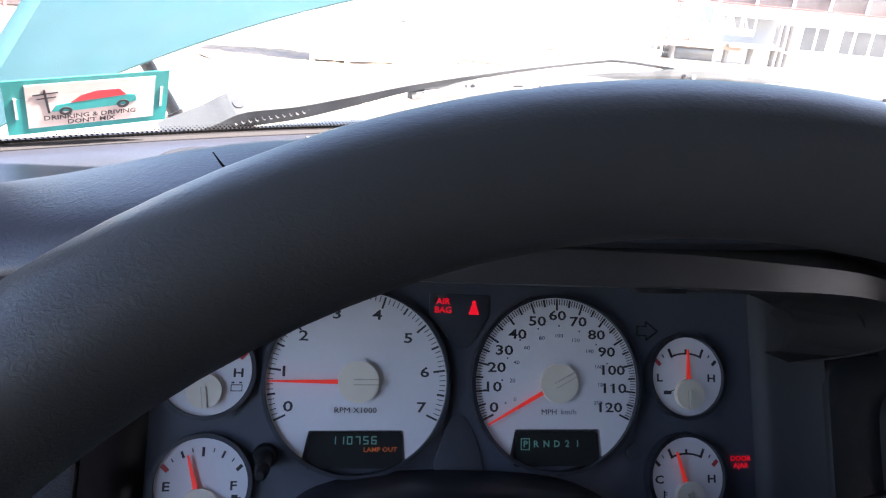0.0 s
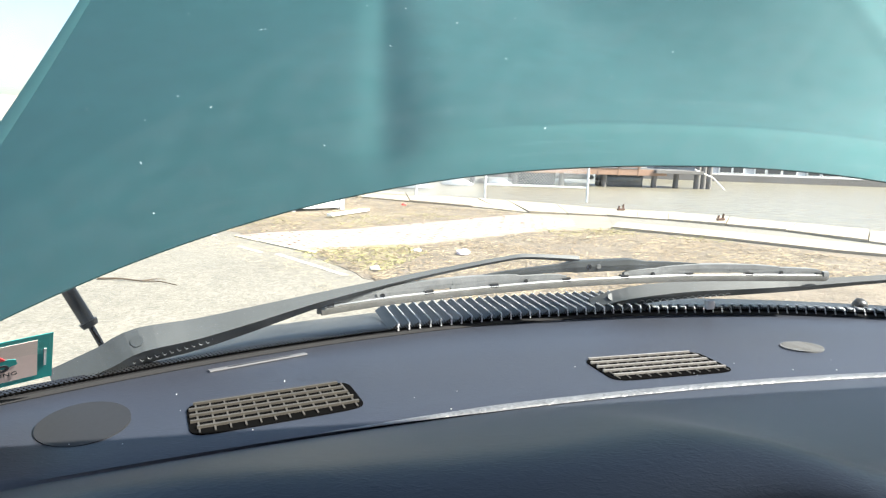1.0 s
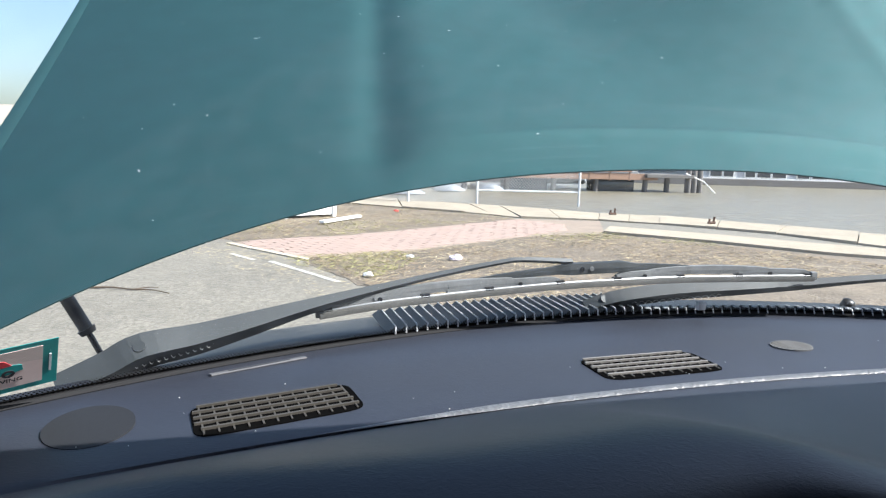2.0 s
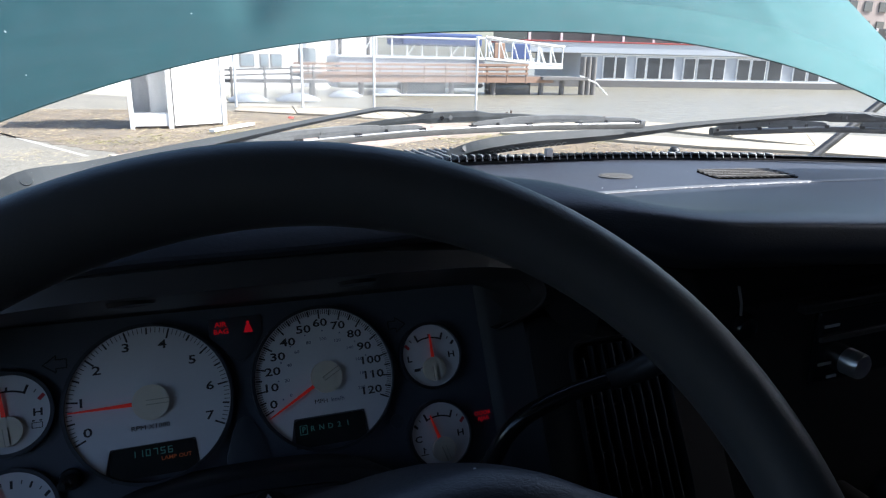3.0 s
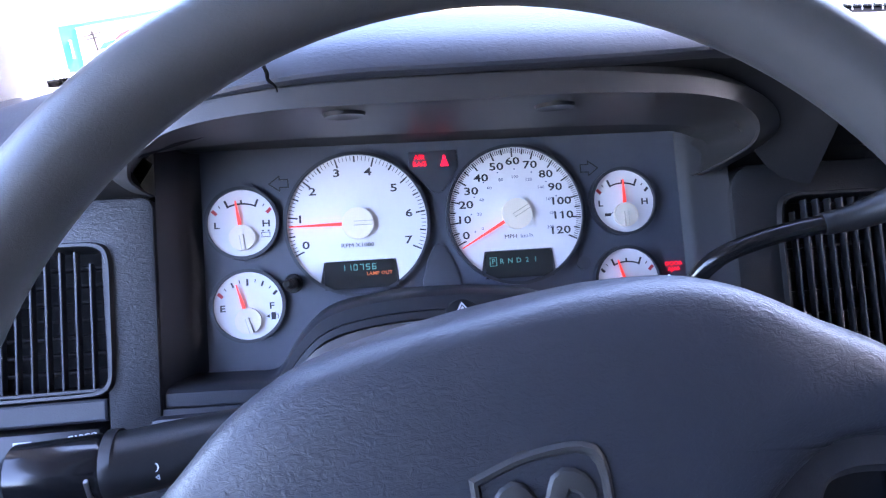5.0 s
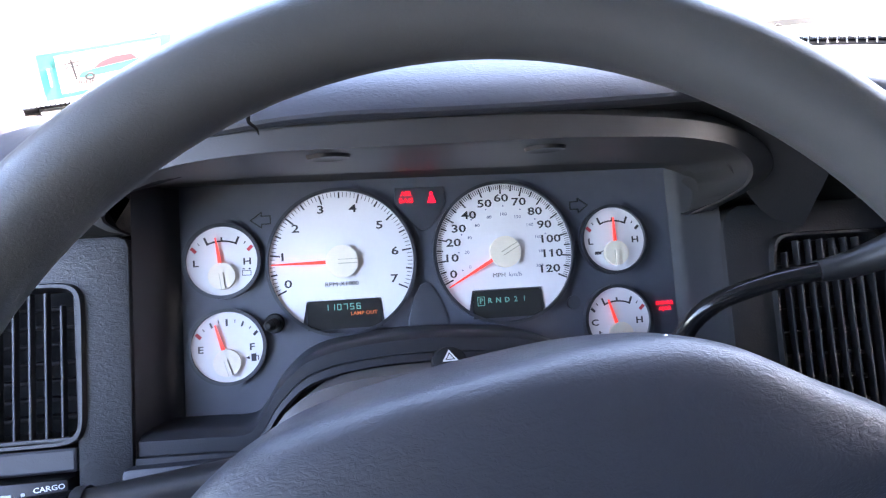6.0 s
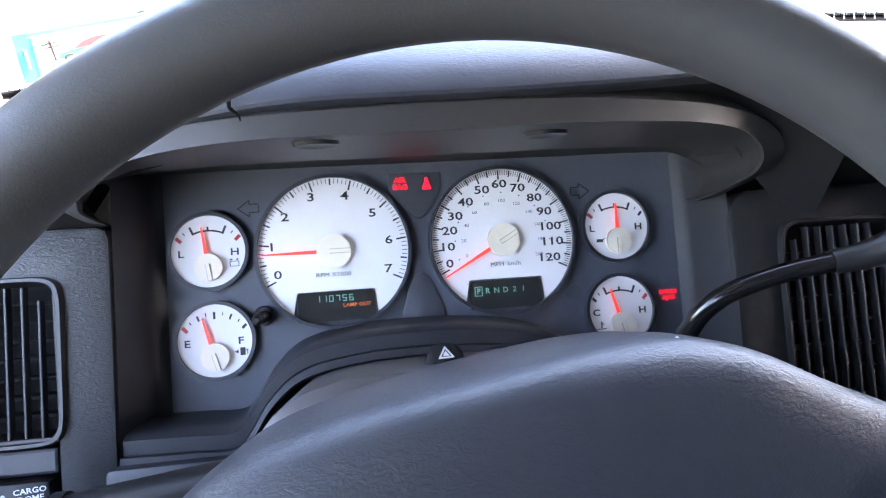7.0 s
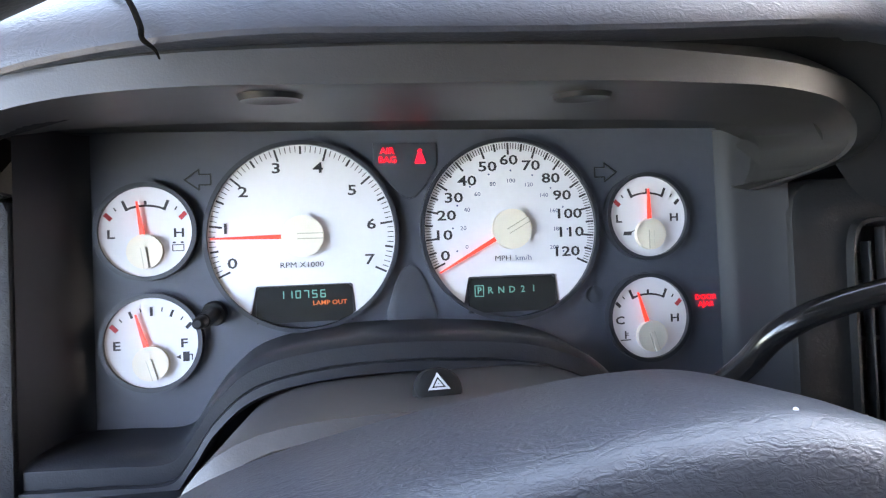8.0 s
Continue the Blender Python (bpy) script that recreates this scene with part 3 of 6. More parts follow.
def brow(u, v):
    p = OUTER[u]
    inward = Vector((0.04 - p.x, 0, 0.01 - p.z)).normalized()
    curl = step(80, 100, u)
    q = p + inward * (0.0108 + 0.006 * step(72, 92, u)) + Vector((0, -0.006 * (1 - curl) * step(6, 22, u), 0))
    wall = IN_CL @ Vector((min(0.238, p.x - 0.020 * step(-0.10, -0.14, p.x)), 0.006, min(0.072, max(0.036, -0.030 + p.z * 0.98))))
    edge = q.lerp(wall, 0.70)
    lift = Vector((0, 0.003, 0.0030)) * step(4, 20, u) * (1 - curl)
    return [p + Vector((0, 0.050, 0.004)), p + Vector((0, 0.010, 0.0015)), p + Vector((0, 0.002, 0.0005)), p, p + inward * 0.002 + Vector((0, -0.0014, 0)), q + Vector((0, -0.001, 0)), q + Vector((0, 0.001, 0)) + inward * 0.0012,
            q.lerp(wall, 0.04) + inward * 0.0010, edge, edge + Vector((0, 0.0005, 0)) + lift, wall][v]


bm = bmesh.new()
sheet(bm, brow, range(110), range(11))
part("bezel", bm, TRIM, dash, "grey satin bezel arching over the gauges")
for x0, y0 in ((-0.0245, -0.0905), (0.0978, -0.0860)):
    u0 = min(range(20, 90), key=lambda k: abs(OUTER[k].x - x0))
    a, b = Vector(brow(u0, 7)), Vector(brow(u0, 8))
    c = a.lerp(b, (y0 - a.y) / (b.y - a.y)) + Vector((0, 0, -0.0004))
    along = (b - a).normalized()
    m = Matrix((Vector((1, 0, 0)), along, Vector((1, 0, 0)).cross(along))).transposed().to_4x4()
    m.translation = c
    bm = bmesh.new()
    sheet(bm, lambda k, v: ([0.0, 0.0075, 0.0105, 0.0118][v] * math.cos(k), [0.0, 0.0075, 0.0105, 0.0118][v] * math.sin(k), [-0.0002, -0.0006, -0.0016, 0.0012][v]), [2 * math.pi * k / 32 for k in range(32)], range(4), close=True)
    part("screw_cover", bm, BLACK, dash, "round black recessed screw cover").matrix_local = m

# lower trim arching over the column
LOW = curve([(-0.158, -0.0885, 0), (-0.110, -0.0898, 0), (-0.083, -0.0900, 0), (-0.0725, -0.0795, 0), (-0.061, -0.063, 0), (-0.041, -0.048, 0), (-0.003, -0.041, 0), (0.047, -0.0405, 0),
             (0.100, -0.0465, 0), (0.1346, -0.0644, 0), (0.150, -0.092, 0), (0.250, -0.094, 0)], 90)


def sill(u, v):
    p = LOW[u]
    return [(p.x, 0.006, p.y + 0.006), (p.x, -0.030, p.y + 0.003), (p.x, -0.038, p.y + 0.001), (p.x, -0.041, p.y - 0.002), (p.x, -0.041, p.y - 0.010), (p.x, -0.0405, p.y - 0.0105), (p.x, -0.0425, p.y - 0.0115), (p.x, -0.043, p.y - 0.016),
            (p.x, -0.038, p.y - 0.018), (p.x, 0.01, p.y - 0.020)][v]


bm = bmesh.new()
sheet(bm, sill, range(90), range(10))
part("lower_trim", bm, DASH_SMOOTH, dash).matrix_local = IN_CL
bm = boxed((-0.154, -0.050, -0.150), (-0.055, 0.02, -0.104), 0.005)
part("knee_panel", bm, DASH_SMOOTH, dash).matrix_local = IN_CL


# Recess walls coloured darker than the bezel, for the shade inside.
RECESS_SHADE = mat("recess_shade", (0.017, 0.018, 0.022), 0.6, var=0.06, scale=20, bump=0.1, bscale=1200)
# left panel in its own colour, right panel in the colour darkened for shade
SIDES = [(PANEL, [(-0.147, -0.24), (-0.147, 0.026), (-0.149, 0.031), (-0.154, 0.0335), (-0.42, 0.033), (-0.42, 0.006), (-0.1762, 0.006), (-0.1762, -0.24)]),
         (PANEL_SHADE, [(0.2735, -0.24), (0.2735, 0.012), (0.400, 0.012), (0.400, 0.035), (0.252, 0.034), (0.2445, 0.030), (0.2400, 0.024), (0.2385, 0.016), (0.2385, -0.24)])]
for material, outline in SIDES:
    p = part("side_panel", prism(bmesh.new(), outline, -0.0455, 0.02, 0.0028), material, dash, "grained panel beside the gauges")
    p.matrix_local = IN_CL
for material, x0, x1, z0, z1 in ((PANEL, -0.42, -0.268, -0.24, 0.006), (PANEL_SHADE, 0.358, 0.400, -0.24, 0.012), (PANEL, -0.284, -0.1762, -0.24, -0.160)):
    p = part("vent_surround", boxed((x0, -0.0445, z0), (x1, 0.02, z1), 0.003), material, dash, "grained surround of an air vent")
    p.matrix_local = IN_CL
# flared side walls of the gauge recess
for flare in ([(-0.1462, -0.0430), (-0.1440, -0.0360), (-0.1405, -0.0180), (-0.1375, -0.0060), (-0.1340, 0.0005), (-0.1285, 0.0036)], [(0.2392, -0.0430), (0.2370, -0.0360), (0.2340, -0.0180), (0.2318, -0.0060), (0.2290, 0.0005), (0.2245, 0.0036)]):
    bm = bmesh.new()
    sheet(bm, lambda u, v: (flare[u][0], flare[u][1], -0.10 + 0.17 * v), range(6), lin(0, 1, 8))
    part("recess_wall", bm, RECESS_SHADE, dash, "dark flared wall of the gauge recess").matrix_local = IN_CL
part("lower_recess", boxed((0.250, -0.012, -0.24), (0.358, 0.02, -0.128), 0.004), DASH_SMOOTH, dash).matrix_local = IN_CL


def vent_frame(x0, x1, z0, z1):
    bm = bmesh.new()
    cx, cz, hw, hh = (x0 + x1) / 2, (z0 + z1) / 2, (x1 - x0) / 2, (z1 - z0) / 2

    def at(u, v):
        c, s = math.cos(2 * math.pi * (u + 0.5) / 80), math.sin(2 * math.pi * (u + 0.5) / 80)
        sx, sz = math.copysign(abs(c) ** 0.22, c), math.copysign(abs(s) ** 0.22, s)
        grow, y = [(0.0, -0.004), (0.0, -0.047), (0.0010, -0.0500), (0.0028, -0.0500), (0.0040, -0.044)][v]
        return (cx + sx * (hw + grow), y, cz + sz * (hh + grow))

    sheet(bm, at, range(80), range(5), close=True)
    return bm


def air_vent(x0, x1, z0, z1, label):
    v = part("air_vent", vent_frame(x0, x1, z0, z1), BLACK, dash, label)
    v.matrix_local = IN_CL
    part("vent_back", boxed((x0, -0.006, z0), (x1, -0.003, z1)), MATT_BLACK, v)
    n = round((x1 - x0) / 0.0092)
    for k in range(1, n):
        x = x0 + (x1 - x0) * k / n
        edge = 0.010 if k in (1, n - 1) else 0.002
        part("vent_slat", boxed((x - 0.0008, -0.048, z0 + 0.001), (x + 0.0008, -0.0415, z1 - edge), 0.0005), SLAT, v)
    for k in range(1, 8):
        z = z0 + (z1 - z0) * k / 8
        part("vent_blade", boxed((x0 + 0.001, -0.028, z - 0.0012), (x1 - 0.001, -0.010, z + 0.0012), 0.0005), MATT_BLACK, v)
    part("vent_foot", boxed((x0, -0.0495, z0 - 0.0005), (x1, -0.036, z0 + 0.0018), 0.0006), TRIM, v)
    return v


air_vent(-0.264, -0.1762, -0.0850, 0.0030, "black air vent with upright slats")
air_vent(0.2735, 0.3560, -0.1260, 0.0090, "black air vent with upright slats")
p = part("vent_sill", boxed((-0.284, -0.046, -0.104), (-0.178, 0.0, -0.0895), 0.002), DASH_SMOOTH, dash)
p.matrix_local = IN_CL
panel = part("switch_panel", boxed((-0.284, -0.0475, -0.158), (-0.182, 0.0, -0.1065), 0.004), BLACK, dash, "black lamp switch panel with white print")
panel.matrix_local = IN_CL
words("cargo_dome_print", "CARGO\nDOME", 0.0043, WHITE_INK, panel, Matrix.Translation((-0.1925, -0.0480, -0.1135)) @ pose(0, 0, 0, 0, -4, 0), stretch=1.15)
part("white_dot", disc(bmesh.new(), -0.2068, -0.1135, 0.0011, -0.0481, -0.047, 16), WHITE_INK, panel)
words("off_print", "OFF", 0.0040, WHITE_INK, panel, Matrix.Translation((-0.1900, -0.0480, -0.1490)), stretch=1.15)
part("white_dot", disc(bmesh.new(), -0.2020, -0.1490, 0.0009, -0.0481, -0.047, 16), WHITE_INK, panel)
for x0, x1, z in ((-0.232, -0.222, -0.1125), (-0.219, -0.213, -0.1140)):
    part("print_bar", boxed((x0, -0.0481, z - 0.0010), (x1, -0.047, z + 0.0010)), WHITE_INK, panel)
p = part("knee_panel", boxed((-0.300, -0.044, -0.30), (-0.150, 0.0, -0.161), 0.004), DASH_SMOOTH, dash)
p.matrix_local = IN_CL

def pad_z(x, y):
    pts = [p.xy for p in curve([(a, b, 0) for a, b in top_line(x)], 60)]
    best = min(range(45), key=lambda i: abs(pts[i].x - y))
    return pts[best].y


# ---- fittings of the dash top ----
def defroster(corner, ex, ey, label, material):
    """A grille on the dash top: a flat black sheet painted for the well's shade, long bars and short cross bars;
    corner, ex, ey span it.
    """
    o, ex, ey = Vector((*corner, 0)), Vector((*ex, 0)), Vector((*ey, 0))

    def slab(u0, u1, v0, v1, z0, z1):
        bm = bmesh.new()
        box(bm, (0, 0, z0), (1, 1, z1))
        for p in bm.verts:
            q = o + ex * (u0 + (u1 - u0) * p.co.x) + ey * (v0 + (v1 - v0) * p.co.y)
            p.co = (q.x, q.y, p.co.z)
        return bm

    bm = bmesh.new()
    rim = []
    for k in range(48):
        c, sn = math.cos(2 * math.pi * k / 48), math.sin(2 * math.pi * k / 48)
        rim.append(o + ex * (0.5 + 0.512 * math.copysign(abs(c) ** 0.28, c)) + ey * (0.5 + 0.525 * math.copysign(abs(sn) ** 0.28, sn)))
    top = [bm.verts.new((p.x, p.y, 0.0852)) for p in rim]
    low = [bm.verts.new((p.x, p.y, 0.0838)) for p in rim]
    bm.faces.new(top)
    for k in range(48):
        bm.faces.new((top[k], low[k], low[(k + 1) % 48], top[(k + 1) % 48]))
    g = part("defroster_grille", bm, HOLLOW_SHADE, dash, label, smooth=False)
    for k in range(5):
        v = 0.19 + 0.195 * k
        part("grille_bar", slab(0.0 if 0 < k < 4 else 0.03, 0.985 - 0.012 * k, v - 0.020, v + 0.020, 0.0853, 0.0872), material, g)
    # cross bars coloured dark, as lying in the long bars' shade
    for k in range(12):
        u = (k + 0.5) / 12
        part("cross_bar", slab(u - 0.005, u + 0.005, 0.04, 0.96, 0.0853, 0.0860), DARKGRILLE, g)
    return g


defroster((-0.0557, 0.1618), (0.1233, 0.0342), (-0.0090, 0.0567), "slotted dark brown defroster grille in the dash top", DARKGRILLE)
defroster((0.2973, 0.2210), (0.1300, 0.0088), (-0.0030, 0.0600), "slotted defroster grille in the dash top", GRILLE)
defroster((0.6774, 0.2310), (0.1240, -0.0240), (0.0200, 0.0640), "slotted defroster grille in the dash top", GRILLE)
SENSOR = mat("sensor_grey", (0.13, 0.13, 0.125), 0.5, var=0.06)
bm = bmesh.new()
prism(bm, [(0.024 * math.cos(a), 0.0185 * math.sin(a)) for a in lin(0, 2 * math.pi * 47 / 48, 48)], -0.0010, 0.002, 0.0005)
sensor = part("sensor_grille", bm, SENSOR, dash, "pale grey oval sensor grille")
sensor.matrix_local = pose(0.558, 0.290, 0.0848, -90)
for k in range(-4, 5):
    w = 0.022 * math.sqrt(max(0.02, 1 - (k / 4.6) ** 2))
    part("sensor_rib", boxed((-w, -0.0016, k * 0.0038 - 0.0006), (w, 0.0, k * 0.0038 + 0.0006)), SENSOR, sensor)
bm = bmesh.new()
prism(bm, [(0.030 * math.cos(a), 0.036 * math.sin(a)) for a in lin(0, 2 * math.pi * 47 / 48, 48)], -0.0006, 0.002, 0.0004)
speaker = part("speaker_cover", bm, mat("speaker_cloth", (0.012, 0.013, 0.015), 0.7, var=0.3, scale=300), dash, "round perforated speaker cover")
speaker.matrix_local = pose(-0.131, 0.195, pad_z(-0.131, 0.195) + 0.0012, -90 + 2)

# identification plate by the glass, dust on the pad
PLATE = mat("plate_grey", (0.16, 0.16, 0.165), 0.45, metal=0.3, var=0.15, scale=80)
idp = part("identification_plate", boxed((-0.047, -0.0028, -0.001), (0.047, 0.0028, 0.0004), 0.0003), PLATE, dash, "small pale metal plate with a dark bar")
idp.matrix_local = pose(-0.013, 0.3165, pad_z(-0.013, 0.3165) + 0.0014, 0, 0, 24.4)
part("print_bar", boxed((-0.030, -0.0008, 0.0002), (0.030, 0.0008, 0.0006)), BLACK, idp)
DUST = mat("dust_speck", (0.66, 0.65, 0.62), 0.9, var=0.1, scale=300)
random.seed(23)
bm = bmesh.new()
spots = [(0.008, 0.263), (-0.132, 0.162), (-0.099, 0.158), (-0.069, 0.211), (-0.016, 0.166), (-0.076, 0.245)]
spots += [(random.uniform(-0.15, 0.75), random.uniform(0.17, 0.30)) for k in range(26)]
for x, y in spots:
    r = random.uniform(0.0003, 0.0007)
    bmesh.ops.create_icosphere(bm, subdivisions=1, radius=r, matrix=Matrix.Translation((x, y, pad_z(x, y) + r * 0.6)))
tagged(part("dust_specks", bm, DUST, dash, "white dust specks"), kind="stuff")

# bead along the crease of the pad, coloured pale for the sun's glint on it
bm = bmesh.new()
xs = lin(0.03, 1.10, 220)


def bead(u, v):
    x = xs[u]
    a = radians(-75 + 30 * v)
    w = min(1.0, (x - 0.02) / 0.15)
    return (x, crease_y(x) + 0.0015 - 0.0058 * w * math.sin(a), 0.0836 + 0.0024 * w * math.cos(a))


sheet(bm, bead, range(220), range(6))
part("worn_crease", bm, mat("worn_crease", (0.13, 0.135, 0.140), 0.36, var=0.35, scale=60, bump=0.6, bscale=260), dash, "crease of the pad, pale with a painted glint")

# crack through the pad
trail = curve([(x, y, pad_z(x, y) + 0.0002) for x, y in ((-0.0850, -0.050), (-0.0790, -0.066), (-0.0700, -0.082), (-0.0620, -0.092))] + [(-0.0566, -0.1035, 0.1412), (-0.0560, -0.1060, 0.1375), (-0.0530, -0.1062, 0.1345), (-0.0525, -0.1040, 0.1310)], 40)
bm = bmesh.new()
tube(bm, trail, [0.0008 * math.sin(math.pi * (k + 1.5) / 42) + 0.0002 for k in range(40)], 6)
part("crack", bm, HOLLOW_SHADE, dash, "dark crack through the pad")

# ---- steering wheel ----
WX, WY, WN = Vector((0.99869, -0.04328, 0.02714)), Vector((0.0, 0.53127, 0.84720)), Vector((-0.05109, -0.84610, 0.53058))
WH = Matrix((WX, WY, WN)).transposed().to_4x4()
WH.translation = (0.0249, -0.3053, 1.3360)
wheel = thing("steering_wheel", WH, "dark grey steering wheel with a padded hub", "steering wheel")
bm = bmesh.new()
sheet(bm, lambda u, v: ((0.1832 + 0.0143 * math.cos(v)) * math.cos(u), (0.1832 + 0.0143 * math.cos(v)) * math.sin(u), 0.0143 * math.sin(v)),
      [2 * math.pi * k / 128 for k in range(128)], [2 * math.pi * k / 24 for k in range(25)], close=True)
bmesh.ops.remove_doubles(bm, verts=bm.verts, dist=1e-6)
part("rim", bm, RIM, wheel, "matt dark grey rim")
HALF = [(0.0, 0.0745), (0.030, 0.0738), (0.055, 0.0721), (0.080, 0.0675), (0.104, 0.0566), (0.128, 0.0384), (0.152, 0.0209), (0.172, -0.0019), (0.168, -0.0130), (0.146, -0.0160), (0.126, -0.0128), (0.111, -0.0146),
        (0.095, -0.0225), (0.086, -0.0310), (0.0815, -0.0410), (0.070, -0.0760), (0.0, -0.0960)]
HUBLINE = curve([(x, y, 0) for x, y in HALF] + [(-x, y, 0) for x, y in HALF[-2::-1]], 151)
bm = bmesh.new()


EDGE = [(0.0, -0.036), (0.0011, -0.0205), (0.0021, -0.0105), (0.0035, -0.0032), (0.0055, 0.0016), (0.0082, 0.0048), (0.0125, 0.0073), (0.0207, 0.0092), (0.0316, 0.0100), (0.08, 0.0106)]


def dome(u, v):
    """The cover's face: its height grows with the distance from its outline."""
    p = HUBLINE[u].xy
    if v < 2:
        return (p.x, p.y, (-0.078, -0.055)[v])
    k = (1.0, 0.993, 0.980, 0.962, 0.936, 0.900, 0.850, 0.770, 0.66, 0.54, 0.42, 0.30, 0.18, 0.02)[v - 2]
    q = Vector((0, 0.02)) + (p - Vector((0, 0.02))) * k
    d = 0.0 if v == 2 else min((q - r.xy).length for r in HUBLINE)
    for (d0, h0), (d1, h1) in zip(EDGE, EDGE[1:]):
        if d <= d1:
            return (q.x, q.y, h0 + (h1 - h0) * (d - d0) / (d1 - d0))
    return (q.x, q.y, EDGE[-1][1])


sheet(bm, dome, range(150), range(16), close=True)
cover = part("airbag_cover", bm, PAD, wheel, "grained padded airbag cover")
TURN = pose(0, 0, 0, 0, 0, 8.75) @ pose(0.0076, -0.0019, -0.0432)
cover.matrix_local = TURN
for sx in (-1, 1):
    bm = bmesh.new()
    tube(bm, [(sx * 0.128, 0.004, -0.020), (sx * 0.150, 0.003, -0.008), (sx * 0.168, 0.001, 0.018), (sx * 0.181 - 0.0076, 0.000, 0.040)], [0.0105, 0.0105, 0.0105, 0.0105], 18, flat=0.75)
    part("spoke", bm, PAD, wheel).matrix_local = TURN
for sx in (-1, 1):
    line = curve([(0.172, -0.012, 0), (0.146, -0.0150, 0), (0.126, -0.0118, 0), (0.111, -0.0136, 0), (0.095, -0.0215, 0), (0.0857, -0.0306, 0), (0.0805, -0.041, 0), (0.069, -0.079, 0)], 40)
    bm = bmesh.new()
    sheet(bm, lambda u, v: (sx * (line[u].x + [-0.004, -0.002, 0.010, 0.014, 0.015][v] * (1 - step(0.10, 0.14, line[u].x)) * step(12, 24, u)), line[u].y - [-0.004, -0.001, 0.010, 0.0135, 0.0145][v] * (1 - step(20, 36, u)), [-0.004, -0.006, -0.008, -0.012, -0.040][v]),
          range(40), range(5))
    part("lower_frame", bm, DASH_SMOOTH, wheel).matrix_local = TURN
bm = bmesh.new()
SH = [p.xy for p in curve([(-0.0205, 0.0190, 0), (0.0, 0.0225, 0), (0.0205, 0.0190, 0), (0.0215, 0.0, 0), (0.0165, -0.016, 0), (0.0, -0.026, 0), (-0.0165, -0.016, 0), (-0.0215, 0.0, 0), (-0.0205, 0.0190, 0)], 33)][:-1]
rows = [[bm.verts.new((x * k, z * k, h)) for x, z in SH] for k, h in ((1.06, -0.004), (1.02, 0.0018), (0.97, 0.0030), (0.91, 0.0026), (0.87, 0.0006))]
for r0, r1 in zip(rows, rows[1:]):
    for i in range(32):
        bm.faces.new((r0[i], r0[(i + 1) % 32], r1[(i + 1) % 32], r1[i]))
bm.faces.new(rows[-1])
em = part("emblem", bm, TRIM, wheel, "plain moulded shield emblem")
em.matrix_local = TURN @ pose(0.0030, -0.0050, 0.0098) @ Matrix.Diagonal((1.1, 1.1, 0.8, 1))
for sx in (-1, 1):
    bm = bmesh.new()
    tube(bm, curve([(sx * 0.003, 0.004, 0.001), (sx * 0.008, 0.012, 0.0022), (sx * 0.0145, 0.007, 0.0022), (sx * 0.0135, -0.004, 0.0012)], 12), [0.0028, 0.0033, 0.0036, 0.0038, 0.0038, 0.0036, 0.0034, 0.0030, 0.0026, 0.0022, 0.0018, 0.0012], 8, flat=0.6)
    part("moulded_shape", bm, TRIM, em)
bm = bmesh.new()
tube(bm, [(0, 0.008, 0.001), (0, -0.004, 0.002), (0, -0.018, 0.001)], [0.0035, 0.0042, 0.0020], 8, flat=0.6)
part("moulded_shape", bm, TRIM, em)

bm = bmesh.new()
bmesh.ops.create_icosphere(bm, subdivisions=2, radius=0.0007)
part("dust_speck", bm, WHITE_INK, wheel, "white speck of dust").matrix_local = TURN @ pose(0.0765, 0.0664, -0.0086)

# ---- column, stalks ----
column = thing("steering_column", pose(0.0323, -0.1409, 1.2768), "dark brown-grey satin steering column cover", "steering column")
axis = -WN
bm = bmesh.new()
across, upright = Vector((1, 0, 0)), Vector((1, 0, 0)).cross(axis)
c0, c1 = WH.translation + axis * 0.132, WH.translation + axis * 0.33
o = column.location
sheet(bm, lambda u, v: (c0.lerp(c1, [0.0, 0.0, 0.03, 1.0][v]) - o + [0.0, 0.93, 1.0, 1.05][v] * (across * 0.096 * math.copysign(abs(math.cos(u)) ** 0.45, math.cos(u)) + upright * 0.0695 * math.copysign(abs(math.sin(u)) ** 0.6, math.sin(u)))),
      [2 * math.pi * k / 48 for k in range(48)], range(4), close=True)
part("shroud", bm, mat("shroud_satin", (0.050, 0.045, 0.046), 0.45, var=0.08, scale=30, bump=0.12, bscale=900), column)
bm = bmesh.new()
tube(bm, [(0.0015, 0.021, 0.010), (0.0015, 0.0160, 0.0300), (0.0015, 0.0154, 0.0328), (0.0015, 0.0150, 0.0338)], [0.0100, 0.0098, 0.0092, 0.0074], 28)
hz = part("hazard_button", bm, MATT_BLACK, column, "round black hazard button with a white triangle")
bm = bmesh.new()
for k0, k1 in ((1.0, 0.62), (0.42, 0.05)):
    tri = [(math.sin(a), math.cos(a)) for a in (0, 2 * math.pi / 3, 4 * math.pi / 3)]
    ra = [bm.verts.new((x * 0.0050 * k0, y * 0.0050 * k0, 0)) for x, y in tri]
    rb = [bm.verts.new((x * 0.0050 * k1, y * 0.0050 * k1, 0)) for x, y in tri]
    for i in range(3):
        bm.faces.new((ra[i], ra[(i + 1) % 3], rb[(i + 1) % 3], rb[i]))
part("warning_triangle", bm, WHITE_INK, hz, smooth=False).matrix_local = pose(0.0015, 0.0142, 0.0349, 22)
stalk = thing("turn_signal_stalk", pose(-0.16, -0.16, 1.26), "black turn signal and wiper stalk", "stalk")
bm = bmesh.new()
tube(bm, [(-0.042, 0, -0.001), (-0.038, 0, 0), (0.004, 0, 0), (0.006, 0, 0)], [0.010, 0.0155, 0.0165, 0.0150], 22)
part("knob", bm, GLOSS_BLACK, stalk)
bm = bmesh.new()
